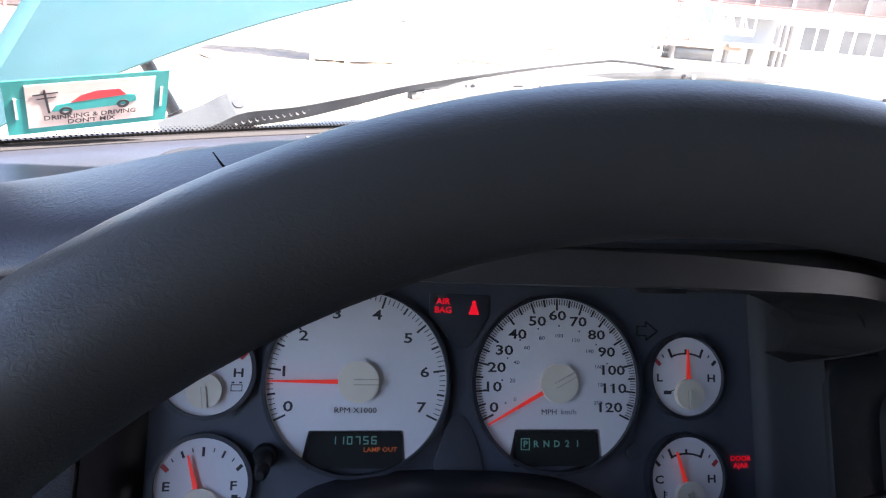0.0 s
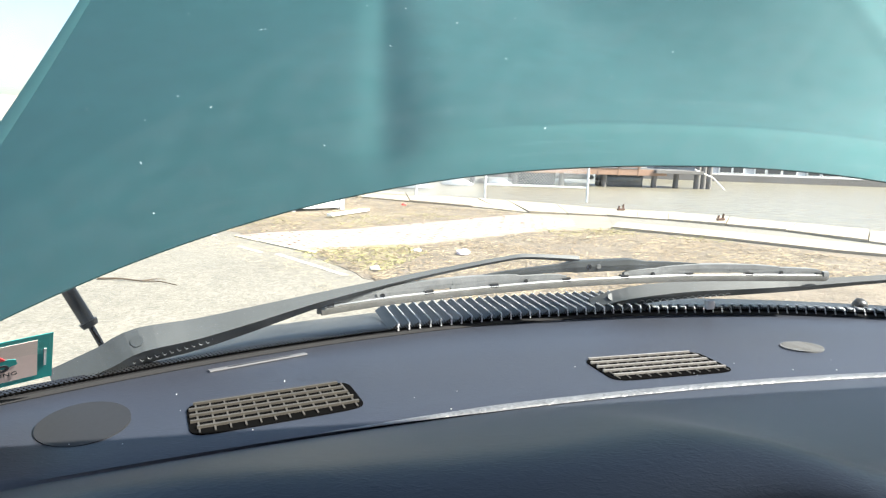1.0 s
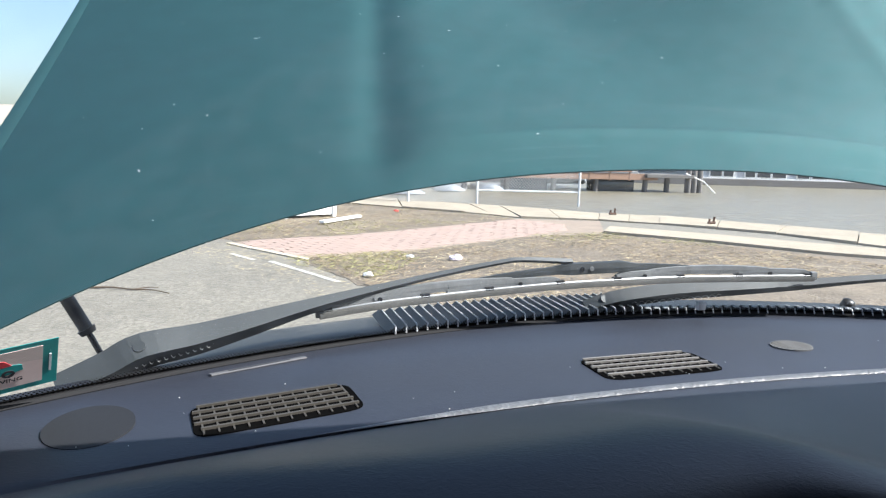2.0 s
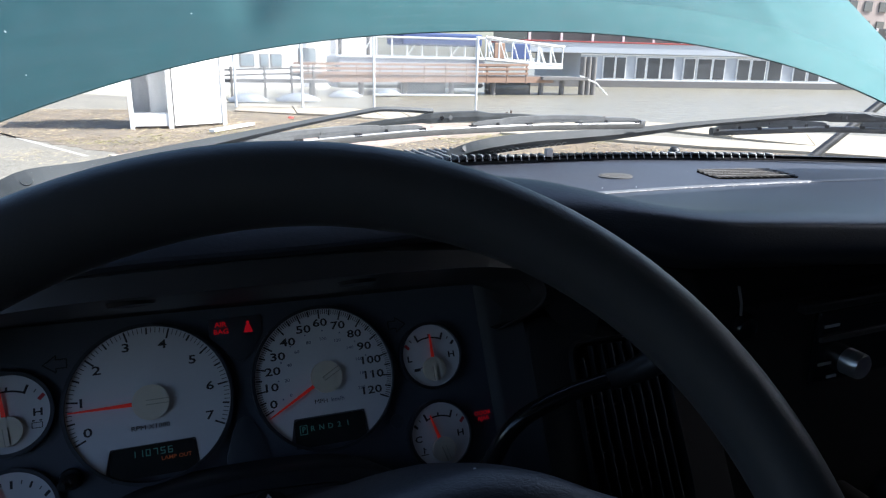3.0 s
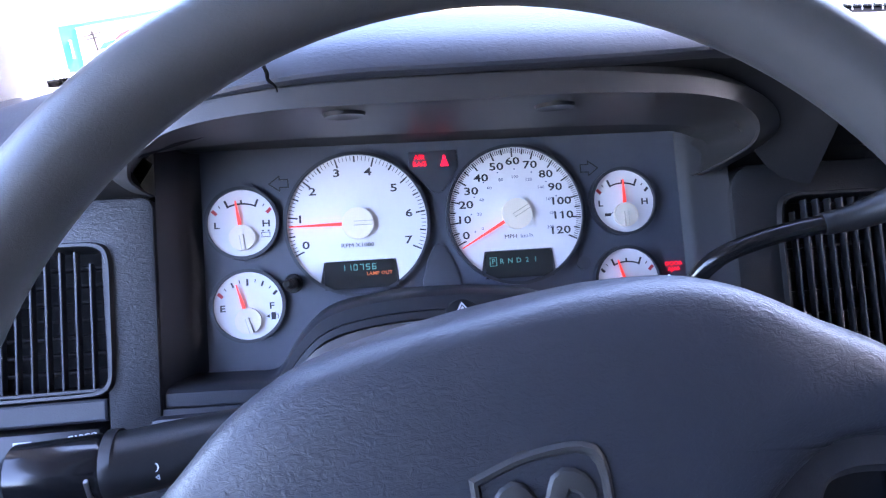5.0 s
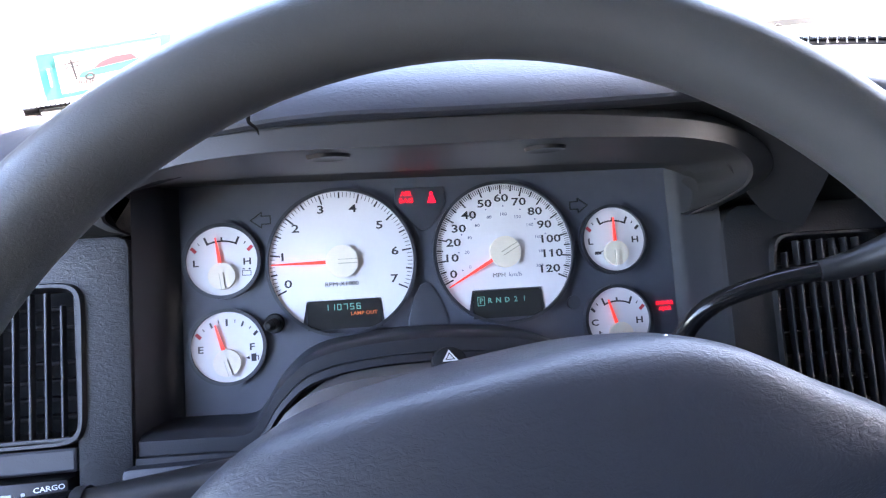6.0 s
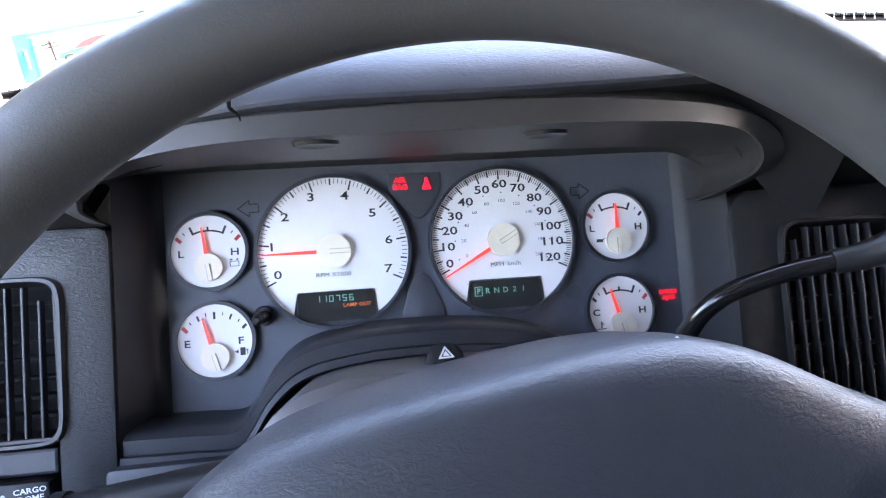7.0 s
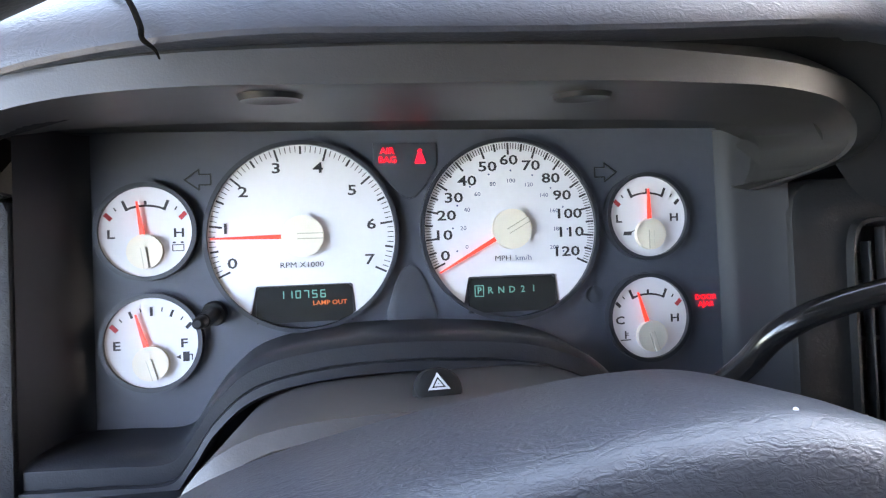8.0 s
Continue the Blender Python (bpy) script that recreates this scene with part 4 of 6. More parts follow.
tube(bm, [(0.006, 0, 0), (0.0065, 0, 0), (0.012, 0, 0), (0.0125, 0, 0), (0.09, 0.01, 0.002)], [0.015, 0.018, 0.018, 0.0165, 0.0160], 22)
part("barrel", bm, BLACK, stalk)


def wrapped(lines, w):
    """Printed strokes lying on the round barrel."""
    bm = bmesh.new()
    for line in lines:
        stroke(bm, line, w, -1.0, 1.0)
    for p in bm.verts:
        skin = 0.0026 - math.sqrt(max(1e-6, 0.0164 ** 2 - p.co.z ** 2))
        p.co.y = skin + (-0.0002 if p.co.y < 0 else 0.0006)
    return bm


x, z = 0.031, 0.0120
part("wiper_symbol", wrapped([[(x + 0.0036 * math.cos(radians(a)), z + 0.0026 * math.sin(radians(a))) for a in lin(25, 155, 9)], [(x, z - 0.0018), (x + 0.0012, z + 0.0022)], [(x - 0.0024, z - 0.0022), (x + 0.0024, z - 0.0022)]], 0.0007),
     PRINT_GREY, stalk, smooth=False)
z = 0.0062
part("headlamp_symbol", wrapped([[(x + 0.0004, z + 0.0020), (x + 0.0020, z + 0.0016), (x + 0.0028, z), (x + 0.0020, z - 0.0016), (x + 0.0004, z - 0.0020), (x + 0.0004, z + 0.0020)]] + [[(x - 0.0032, z + d), (x - 0.0008, z + d)] for d in (-0.0016, 0.0, 0.0016)], 0.0006),
     PRINT_GREY, stalk, smooth=False)
z = 0.0008
part("turn_signal_symbol", wrapped([[(x + d - 0.0012, z), (x + d + 0.0004, z + 0.0012), (x + d + 0.0004, z - 0.0012), (x + d - 0.0012, z)] for d in (-0.0020, 0.0020)], 0.0006), PRINT_GREY, stalk, smooth=False)
part("grip_ridge", boxed((-0.0005, -0.0175, -0.013), (0.0015, -0.010, 0.006), 0.0006), CHROME, stalk)
shifter = thing("gear_shift_lever", pose(0.16, -0.12, 1.29), "black column gear shift lever", "gear lever")
bm = bmesh.new()
tube(bm, curve([(-0.012, 0.012, -0.030), (0.004, -0.003, 0.012), (0.0105, -0.007, 0.030), (0.020, -0.010, 0.0415), (0.035, -0.012, 0.0490), (0.054, -0.014, 0.0548), (0.074, -0.0165, 0.0590)], 30), [0.0054] * 14 + [0.0052] * 16, 18)
part("lever", bm, GLOSS_BLACK, shifter)
bm = bmesh.new()
tube(bm, curve([(0.072, -0.0162, 0.0587), (0.0735, -0.0164, 0.0590), (0.086, -0.0195, 0.0625), (0.098, -0.0235, 0.0690), (0.107, -0.0275, 0.0755), (0.110, -0.029, 0.0778)], 16), [0.0050, 0.0056, 0.0060, 0.0062, 0.0064, 0.0067, 0.0071, 0.0075, 0.0079, 0.0083, 0.0087, 0.0090, 0.0092, 0.0090, 0.0080, 0.0050], 18)
part("grip", bm, BLACK, shifter, "smooth black grip")
bm = bmesh.new()
tube(bm, [(-0.014, 0.014, -0.034), (0.0, 0.001, -0.004)], [0.012, 0.0085], 16)
part("collar", bm, BLACK, shifter)

# ---- hood ----
def hood_at(d, s):
    """d: across from the middle; s: forward along the panel from its rear edge."""
    e = d - 0.14
    drop = 0.14 * e * e + 0.11 * e ** 4 if e < 0 else 0.25 * e * e + 0.33 * e ** 4
    flat = 1.0 + (math.exp(-s * 1.2) - 1.0) * step(-0.25, 0.45, d)
    rise = 0.47 + 0.30 * step(0.10, 0.98, d)
    fold = -0.475 + 0.15 * min(s, 1.0)
    ridge = 0.545 + 0.28 * s
    valley = 0.0030 * math.exp(-((s - 0.085) / 0.009) ** 2) * step(-0.30, 0.0, d) + step(0.0, 0.12, s) * (0.016 * step(fold - 0.02, fold + 0.10, e) - 0.010 * math.exp(-((e - fold) / 0.030) ** 2) + 0.004 * math.exp(-((d - ridge) / 0.020) ** 2))
    p = Vector((MID + d, 0.50 - 0.35 * d * d + s, 1.571 - drop * (0.55 + 0.45 * flat) + rise * s + 0.05 * s * s * step(0.15, -0.35, d) + valley))
    # the wing beyond the fold falls away towards the fender
    q = max(0.0, fold + 0.03 - e)
    wing = 0.15 * (q - 0.03 * (1 - math.exp(-q / 0.03)))
    return p + (p - Vector((0, -0.30, 1.58))) * wing


hood = thing("hood", pose(0, 0, 0), "raised teal-green hood with a worn finish seen through the windscreen", "hood")
bm = bmesh.new()
sheet(bm, hood_at, lin(-0.80, 0.86, 101), [0, 0.004, 0.012, 0.03, 0.05, 0.06, 0.068, 0.075, 0.081, 0.085, 0.089, 0.095, 0.102, 0.112] + lin(0.135, 1.15, 24))
thick(bm, -0.0016)
HOODPAINT = mat("hood_paint", (0.043, 0.107, 0.112), 0.74, metal=0.85, var=0.09, scale=2.2)
HOODPAINT.node_tree.nodes["Principled BSDF"].inputs["Specular IOR Level"].default_value = 0.22
part("hood_panel", bm, HOODPAINT, hood)
bm = bmesh.new()
tube(bm, [Vector(hood_at(d, 0.0)) + Vector((0, 0.001, 0.0012)) for d in lin(-0.10, 0.80, 90)], 0.0014, 8)
part("rolled_edge", bm, HOODPAINT, hood)
bm = bmesh.new()
sheet(bm, lambda u, v: Vector(hood_at(-0.80, u)) + Vector(([0.012, -0.002, -0.016, -0.018][v], 0, [0.002, 0.006, 0.002, -0.010][v])), lin(0.0, 1.15, 30), range(4))
part("side_hem", bm, HOODPAINT, hood)
CHIP = mat("paint_chip", (0.62, 0.64, 0.62), 0.7, var=0.2, scale=400)
random.seed(11)
for k in range(30):
    d, s = random.uniform(-0.72, 0.30), random.uniform(0.02, 0.75)
    c = hood_at(d, s)
    n = (Vector(hood_at(d + 0.01, s)) - c).cross(Vector(hood_at(d, s + 0.01)) - c).normalized()
    r, long = random.choice((0.0008, 0.0011, 0.0016)), random.choice((1.0, 1.3, 1.0, 4.0))
    bm = bmesh.new()
    tx = (Vector(hood_at(d + 0.01, s)) - c).normalized()
    ty = n.cross(tx)
    turn = random.uniform(0, math.pi)
    u, v = tx * math.cos(turn) + ty * math.sin(turn), ty * math.cos(turn) - tx * math.sin(turn)
    ring0 = [bm.verts.new(c + n * 0.0021 + u * r * long * math.cos(a) * random.uniform(0.7, 1.2) + v * r * 0.8 * math.sin(a) * random.uniform(0.6, 1.2)) for a in lin(0, 5.5, 8)]
    top = bm.verts.new(c + n * 0.0030)
    for i in range(8):
        bm.faces.new((ring0[i], ring0[(i + 1) % 8], top))
    part("paint_chip", bm, CHIP, hood, "pale chip in the paint" if k == 0 else "")
bm = bmesh.new()
tube(bm, [(-0.300, 0.697, 1.430), (-0.247, 0.697, 1.326)], [0.0095, 0.0095], 14)
tube(bm, [(-0.2475, 0.697, 1.327), (-0.2440, 0.697, 1.320)], [0.0125, 0.0105], 14)
part("gas_strut", bm, BLACK, hood, "black gas strut holding the hood")
bm = bmesh.new()
tube(bm, [(-0.245, 0.697, 1.322), (-0.205, 0.697, 1.235)], 0.0042, 10)
part("strut_rod", bm, GLOSS_BLACK, hood, "thin steel strut rod")

bm = bmesh.new()
tube(bm, [(1.56, 0.60, 1.480), (1.30, 0.60, 1.325)], [0.0095, 0.0095], 14)
part("gas_strut", bm, BLACK, hood, "black gas strut holding the hood")

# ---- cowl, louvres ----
# Pale lip colour stands in for sun caught on the louvre edges.
LIP = mat("sunlit_lip_grey", (0.52, 0.525, 0.53), 0.5, var=0.3, scale=90)
LOUVRE = mat("louvre_grey", (0.034, 0.036, 0.040), 0.45, var=0.15, scale=40)
cowl = thing("cowl", pose(0, 0, 0), "black plastic cowl with louvres below the windscreen", "cowl")
bm = bmesh.new()


def cowl_at(u, v):
    low = 0.03 * step(0.0, -0.3, u)
    return (u, glass_y(u) + [0.005, 0.012, 0.030, 0.060, 0.110, 0.150, 0.152][v], [1.372, 1.384, 1.388, 1.386 - low, 1.380 - low, 1.372 - low, 1.30][v])


sheet(bm, cowl_at, lin(-0.36, 1.28, 80), range(7))
part("cowl_panel", bm, BLACK, cowl)
x = 0.131
while x < 0.92:
    y = glass_y(x) + 0.014
    deep = x < 0.47
    run = Vector((-0.004, 0.078, 0.002)) if deep else Vector((-0.003, 0.012, 0.000))
    top = 1.3945 if deep else 1.3925
    rim = [(-0.0100, -0.0070), (-0.0006, 0.0), (0.0007, 0.0004), (0.0010, -0.0030), (-0.0090, -0.0085)]
    bm = bmesh.new()
    rings = [[bm.verts.new(Vector((x + a, y, top + h)) + run * t) for a, h in rim] for t in (0.0, 0.5, 1.0)]
    for ra, rb in zip(rings, rings[1:]):
        for i in range(5):
            bm.faces.new((ra[i], ra[(i + 1) % 5], rb[(i + 1) % 5], rb[i]))
    bm.faces.new(rings[0][::-1])
    bm.faces.new(rings[-1])
    slat = part("louvre", bm, LOUVRE, cowl, smooth=False)
    # lip and foot, drawn bright for the sunlight on them
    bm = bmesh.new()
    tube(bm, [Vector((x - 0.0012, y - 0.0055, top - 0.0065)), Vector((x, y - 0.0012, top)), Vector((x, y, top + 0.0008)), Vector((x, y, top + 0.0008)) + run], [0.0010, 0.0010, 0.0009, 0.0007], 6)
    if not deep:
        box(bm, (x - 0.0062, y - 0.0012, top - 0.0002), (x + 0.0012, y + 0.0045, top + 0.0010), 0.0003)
    part("worn_lip", bm, LIP, slat, "" if x > 0.12 else "pale lip coloured as sunlit")
    x += 0.0128
bm = boxed((0.536, 0.428, 1.392), (0.548, 0.436, 1.404), 0.002)
part("clip", bm, WHITE_INK, cowl, "small white clip")
bm = bmesh.new()
tube(bm, [(0.800, 0.452, 1.380), (0.800, 0.452, 1.387), (0.800, 0.450, 1.3925), (0.800, 0.449, 1.3945)], [0.011, 0.0100, 0.008, 0.004], 20)
part("washer_nozzle", bm, BLACK, cowl, "rounded black washer nozzle")
bm = bmesh.new()
tube(bm, [(x, glass_y(x, 1.384) - 0.006, 1.3838) for x in lin(-0.27, 1.19, 80)], 0.0042, 8)
part("glass_seal", bm, MATT_BLACK, cowl, "black rubber seal at the foot of the windscreen")
# dotted black band along the foot of the glass
bm = bmesh.new()
sheet(bm, lambda u, v: (MID + u * half(v), glass_y(MID + u * half(v), v) - 0.002, v), lin(-1, 1, 60), [1.378, 1.384, 1.3905])
band = part("black_band", bm, GLOSS_BLACK, cowl, "black edge band of the windscreen")
bm = bmesh.new()
for r in range(3):
    for k in range(460):
        u = -0.985 + 1.97 * (k + 0.5 * (r % 2)) / 460
        z = 1.3914 + 0.0020 * r
        w = 0.0009 - 0.00022 * r
        x, y = MID + u * half(z), glass_y(MID + u * half(z), z) - 0.002
        vs = [bm.verts.new((x + dx * w, y - 0.9 * dz * w, z + dz * w)) for dx, dz in ((-1, -0.6), (0, -1), (1, -0.6), (1, 0.6), (0, 1), (-1, 0.6))]
        bm.faces.new(vs)
tagged(part("dot_band", bm, GLOSS_BLACK, cowl, "rows of black dots on the glass", smooth=False), kind="stuff")


def wiper(pivot, path, radii, blade, label):
    """An arm of folded steel and a jointed blade: rubber, spline, bridges and claws."""
    w = thing("windscreen_wiper", pose(*pivot), label, "wiper", "windscreen wipers")
    o = Vector(pivot)
    arm_line = curve([tuple(Vector(p) - o) for p in path], 40)
    rr = [c.x for c in curve([(r, 0, 0) for r in radii], 40)]
    bm = bmesh.new()
    tube(bm, arm_line, rr, 4, flat=1.0)
    bmesh.ops.bevel(bm, geom=[e for e in bm.edges if len(e.link_faces) == 2 and e.calc_face_angle(0) > 1.0], offset=0.0009, segments=1, affect="EDGES")
    part("arm", bm, ARM, w, "grey-black folded steel wiper arm", smooth=False)
    a, b = arm_line[6], arm_line[13]
    bm = bmesh.new()
    drop = Vector((0, -0.0075, -0.0072))
    tube(bm, [a.lerp(b, k / 60) + drop + 0.0022 * Vector((0, math.cos(k * 1.3), math.sin(k * 1.3))) for k in range(61)], 0.0005, 5)
    part("spring", bm, STEEL_GREY, w, "tension spring inside the arm")
    bm = bmesh.new()
    tube(bm, [(0.0, -0.006, 0.002), (0.0, -0.0105, 0.006)], [0.0062, 0.0052], 16)
    part("pivot_cap", bm, ARM, w)
    line = curve([tuple(Vector(p) - o) for p in blade], 60)
    x0, x1 = line[0].x, line[-1].x

    def at(f):
        x = x0 + f * (x1 - x0)
        k = max(i for i in range(59) if line[i].x <= x + 1e-9)
        return line[k].lerp(line[k + 1], min(1.0, (x - line[k].x) / (line[k + 1].x - line[k].x)))

    out = Vector((0, 0.35, 0.94))
    bm = bmesh.new()
    tube(bm, [p - out * 0.0048 for p in line], 0.0034, 8, flat=1.1, square=0.5)
    part("rubber", bm, RUBBER, w, "grey weathered wiper rubber")
    bm = bmesh.new()
    tube(bm, [p + Vector((0, -0.0025, 0)) for p in line], 0.0013, 6)
    part("spline", bm, CHROME, w, "bright metal blade spline")

    def bridge(name, f0, f1, lift, r, material, label, power=0.6, slim=0.75):
        bm = bmesh.new()
        pts = [at(f0 + (f1 - f0) * k / 16) + out * (0.0022 + lift * math.sin(math.pi * k / 16) ** power) for k in range(17)]
        tube(bm, pts, [r * (slim + (1 - slim) * math.sin(math.pi * k / 16)) for k in range(17)], 8, flat=1.25, square=0.3)
        return part(name, bm, material, w, label, smooth=False)

    for f0, f1 in ((0.015, 0.17), (0.22, 0.44), (0.56, 0.70), (0.83, 0.99)):
        bridge("claw_bridge", f0, f1, 0.0030, 0.0036, YOKE, "pale grey claw bridge", 0.25)
    for f0, f1 in ((0.09, 0.36), (0.62, 0.91)):
        bridge("yoke", f0, f1, 0.0062, 0.0046, YOKE, "pale grey blade yoke", 0.22)
    bridge("main_bridge", 0.22, 0.79, 0.0125, 0.0042, ARM, "dark grey main bridge", 0.28, slim=0.22)
    bm = bmesh.new()
    tube(bm, [at(0.43) + out * 0.0150, at(0.46) + out * 0.0155, at(0.57) + out * 0.0155, at(0.61) + out * 0.0140], [0.004, 0.0068, 0.0068, 0.004], 8, flat=1.1, square=0.4)
    clip = part("arm_clip", bm, ARM, w, smooth=False)
    for f in (0.485, 0.505):
        c = at(f) + out * 0.0155
        bm = bmesh.new()
        tube(bm, [c + Vector((0, -0.0060, 0)), c + Vector((0, -0.0078, 0))], 0.0028, 12)
        part("rivet", bm, GLOSS_BLACK if f < 0.5 else YOKE, clip)
    for f, lift in ((0.22, 0.008), (0.79, 0.008), (0.10, 0.003), (0.36, 0.003), (0.62, 0.003), (0.90, 0.003)):
        c = at(f) + out * lift
        bm = bmesh.new()
        tube(bm, [c + Vector((0, 0.004, 0)), c + Vector((0, -0.0042, 0))], 0.0026, 10)
        part("joint_pin", bm, BLACK, w)
    for f in (0.012, 0.18, 0.30, 0.44, 0.56, 0.70, 0.83, 0.985):
        a, b = at(max(0.0, f - 0.008)), at(min(1.0, f + 0.008))
        bm = bmesh.new()
        tube(bm, [a - out * 0.0010, b - out * 0.0010], 0.0034, 8, flat=1.3, square=0.5)
        part("claw", bm, BLACK, w)
    for f in (0.0, 1.0):
        bm = bmesh.new()
        tube(bm, [at(f) + Vector((-0.004, 0, -0.001)), at(f) + Vector((0.004, 0, -0.001))], 0.0046, 8, flat=1.3, square=0.5)
        part("end_cap", bm, ARM if f == 0.0 else YOKE, w)
    return w


wiper((-0.115, 0.317, 1.405), [(-0.178, 0.298, 1.378), (-0.141, 0.309, 1.391), (-0.115, 0.317, 1.403), (-0.070, 0.332, 1.408), (-0.021, 0.347, 1.417), (0.044, 0.366, 1.430), (0.120, 0.385, 1.443), (0.181, 0.396, 1.453), (0.247, 0.404, 1.463), (0.280, 0.407, 1.466), (0.345, 0.412, 1.462)],
      [0.014, 0.0165, 0.0170, 0.0150, 0.0122, 0.0078, 0.0048, 0.0036, 0.0032, 0.0032, 0.0036],
      [(0.046, 0.372, 1.421), (0.109, 0.382, 1.427), (0.160, 0.390, 1.430), (0.239, 0.400, 1.434), (0.324, 0.406, 1.438), (0.413, 0.411, 1.440), (0.515, 0.414, 1.441), (0.686, 0.404, 1.441)], "dark grey windscreen wiper with a jointed blade parked on the glass")
wiper((0.418, 0.470, 1.398), [(0.395, 0.470, 1.390), (0.440, 0.462, 1.403), (0.515, 0.452, 1.413), (0.600, 0.436, 1.419), (0.675, 0.420, 1.425), (0.775, 0.388, 1.438), (0.877, 0.349, 1.449), (0.996, 0.300, 1.460), (1.060, 0.262, 1.456)],
      [0.010, 0.0125, 0.0118, 0.0098, 0.0078, 0.0052, 0.0042, 0.0036, 0.0036],
      [(0.812, 0.385, 1.429), (0.899, 0.342, 1.435), (0.963, 0.309, 1.439), (1.024, 0.267, 1.440), (1.100, 0.207, 1.439), (1.160, 0.150, 1.436)], "dark grey windscreen wiper with a jointed blade parked on the glass")

# ---- sticker on the glass ----
TL, TR, BR, BL = Vector((-0.248, 0.168, 1.442)), Vector((-0.153, 0.219, 1.448)), Vector((-0.166, 0.248, 1.406)), Vector((-0.258, 0.203, 1.395))
ex = ((TR - TL) + (BR - BL)).normalized()
ez = ((TL - BL) + (TR - BR))
ez = (ez - ex * ez.dot(ex)).normalized()
ey = ez.cross(ex)
sm = Matrix((ex, ey, ez)).transposed().to_4x4()
sm.translation = (TL + TR + BR + BL) / 4 - Vector((0, 0.003, 0.002))
sticker = thing("windscreen_sticker", sm, "teal-bordered pale sticker with a crashed car drawing on the glass", "sticker")
W, H = 0.0535, 0.0265
TEAL = mat("sticker_teal", (0.02, 0.30, 0.29), 0.5, var=0.08)
PALE = mat("sticker_pale", (0.72, 0.58, 0.54), 0.6, var=0.06)
part("border", prism(bmesh.new(), [(-W, -H), (W, -H), (W, H), (-W, H)], 0.0002, 0.0006), TEAL, sticker, smooth=False)
part("card", prism(bmesh.new(), [(-0.0405, -0.0205), (0.0435, -0.0205), (0.0435, 0.0215), (-0.0405, 0.0215)], -0.0001, 0.0003), PALE, sticker, smooth=False)
bm = bmesh.new()
stroke(bm, [(-0.027, -0.006), (-0.029, 0.016)], 0.0016, -0.0004, 0.0)
stroke(bm, [(-0.036, 0.012), (-0.021, 0.0135)], 0.0011, -0.0004, 0.0)
stroke(bm, [(-0.034, 0.008), (-0.022, 0.0092)], 0.0009, -0.0004, 0.0)
part("pole_drawing", bm, INK, sticker, smooth=False)
part("car_drawing", prism(bmesh.new(), [(-0.0255, -0.005), (-0.018, -0.006), (0.022, -0.004), (0.031, -0.001), (0.030, 0.005), (0.022, 0.007), (-0.010, 0.003), (-0.022, 0.001)], -0.0004, 0.0), TEAL, sticker, smooth=False)
part("car_roof_drawing", prism(bmesh.new(), [(-0.013, 0.0025), (0.024, 0.006), (0.019, 0.0125), (0.004, 0.0125), (-0.006, 0.009)], -0.0005, 0.0), INK_RED, sticker, smooth=False)
for x, z in ((-0.0165, -0.0055), (0.0215, -0.0030)):
    part("tyre_drawing", ring(bmesh.new(), x, z, 0.0022, 0.0042, -0.0007, 0.0, 24), INK, sticker, smooth=False)
words("sticker_line", "DRINKING & DRIVING", 0.0062, INK, sticker, Matrix.Translation((0.000, -0.0004, -0.0115)), stretch=1.0)
words("sticker_line", "DON'T MIX", 0.0062, INK, sticker, Matrix.Translation((0.000, -0.0004, -0.0172)), stretch=1.0)
for x in (-0.047, 0.0485):
    part("print_bar", boxed((x - 0.0008, -0.0004, -0.010), (x + 0.0008, 0.0002, 0.010)), WHITE_INK, sticker)

# ---- outside: ground, water ----
def patch(name, pts, z, material, label, category, kind="structure", deep=0.3):
    bm = bmesh.new()
    a = [bm.verts.new((x, y, z)) for x, y in pts]
    b = [bm.verts.new((x, y, z - deep)) for x, y in pts]
    bm.faces.new(a)
    bm.faces.new(b[::-1])
    for i in range(len(a)):
        bm.faces.new((a[i], b[i], b[(i + 1) % len(a)], a[(i + 1) % len(a)]))
    return tagged(part(name, bm, material, smooth=False), label, category, kind=kind)


def asphalt():
    m = mat("asphalt", (0.205, 0.185, 0.148), 0.9, var=0.16, scale=0.7, bump=0.5, bscale=45)
    n, l = m.node_tree.nodes, m.node_tree.links
    b = n["Principled BSDF"]
    tc, vor, mr = n.new("ShaderNodeTexCoord"), n.new("ShaderNodeTexVoronoi"), n.new("ShaderNodeMapRange")
    vor.inputs["Scale"].default_value = 38
    l.new(tc.outputs["Object"], vor.inputs["Vector"])
    mr.inputs["From Min"].default_value, mr.inputs["From Max"].default_value = 0.0, 1.0
    mr.inputs["To Min"].default_value, mr.inputs["To Max"].default_value = 0.72, 1.35
    l.new(vor.outputs["Color"], mr.inputs[0])
    old = b.inputs["Base Color"].links[0].from_socket
    mul = n.new("ShaderNodeVectorMath")
    mul.operation = "SCALE"
    l.new(old, mul.inputs[0])
    l.new(mr.outputs[0], mul.inputs["Scale"])
    l.new(mul.outputs[0], b.inputs["Base Color"])
    return m


ASPHALT = asphalt()
SOIL = mat("dry_soil", (0.18, 0.145, 0.105), 0.95, var=0.45, scale=1.6, bump=0.9, bscale=22)
CONCRETE = mat("concrete", (0.36, 0.305, 0.225), 0.85, var=0.26, scale=1.3, bump=0.4, bscale=40, island=0.25)
PAVER = mat("pink_paver", (0.36, 0.262, 0.212), 0.85, var=0.14, scale=3, bump=0.4, bscale=40, island=0.3)
WATER = mat("harbour_water", (0.205, 0.182, 0.130), 0.32, var=0.10, scale=0.10, bump=0.6, bscale=1.6, stretch=(0.5, 1.6, 1))
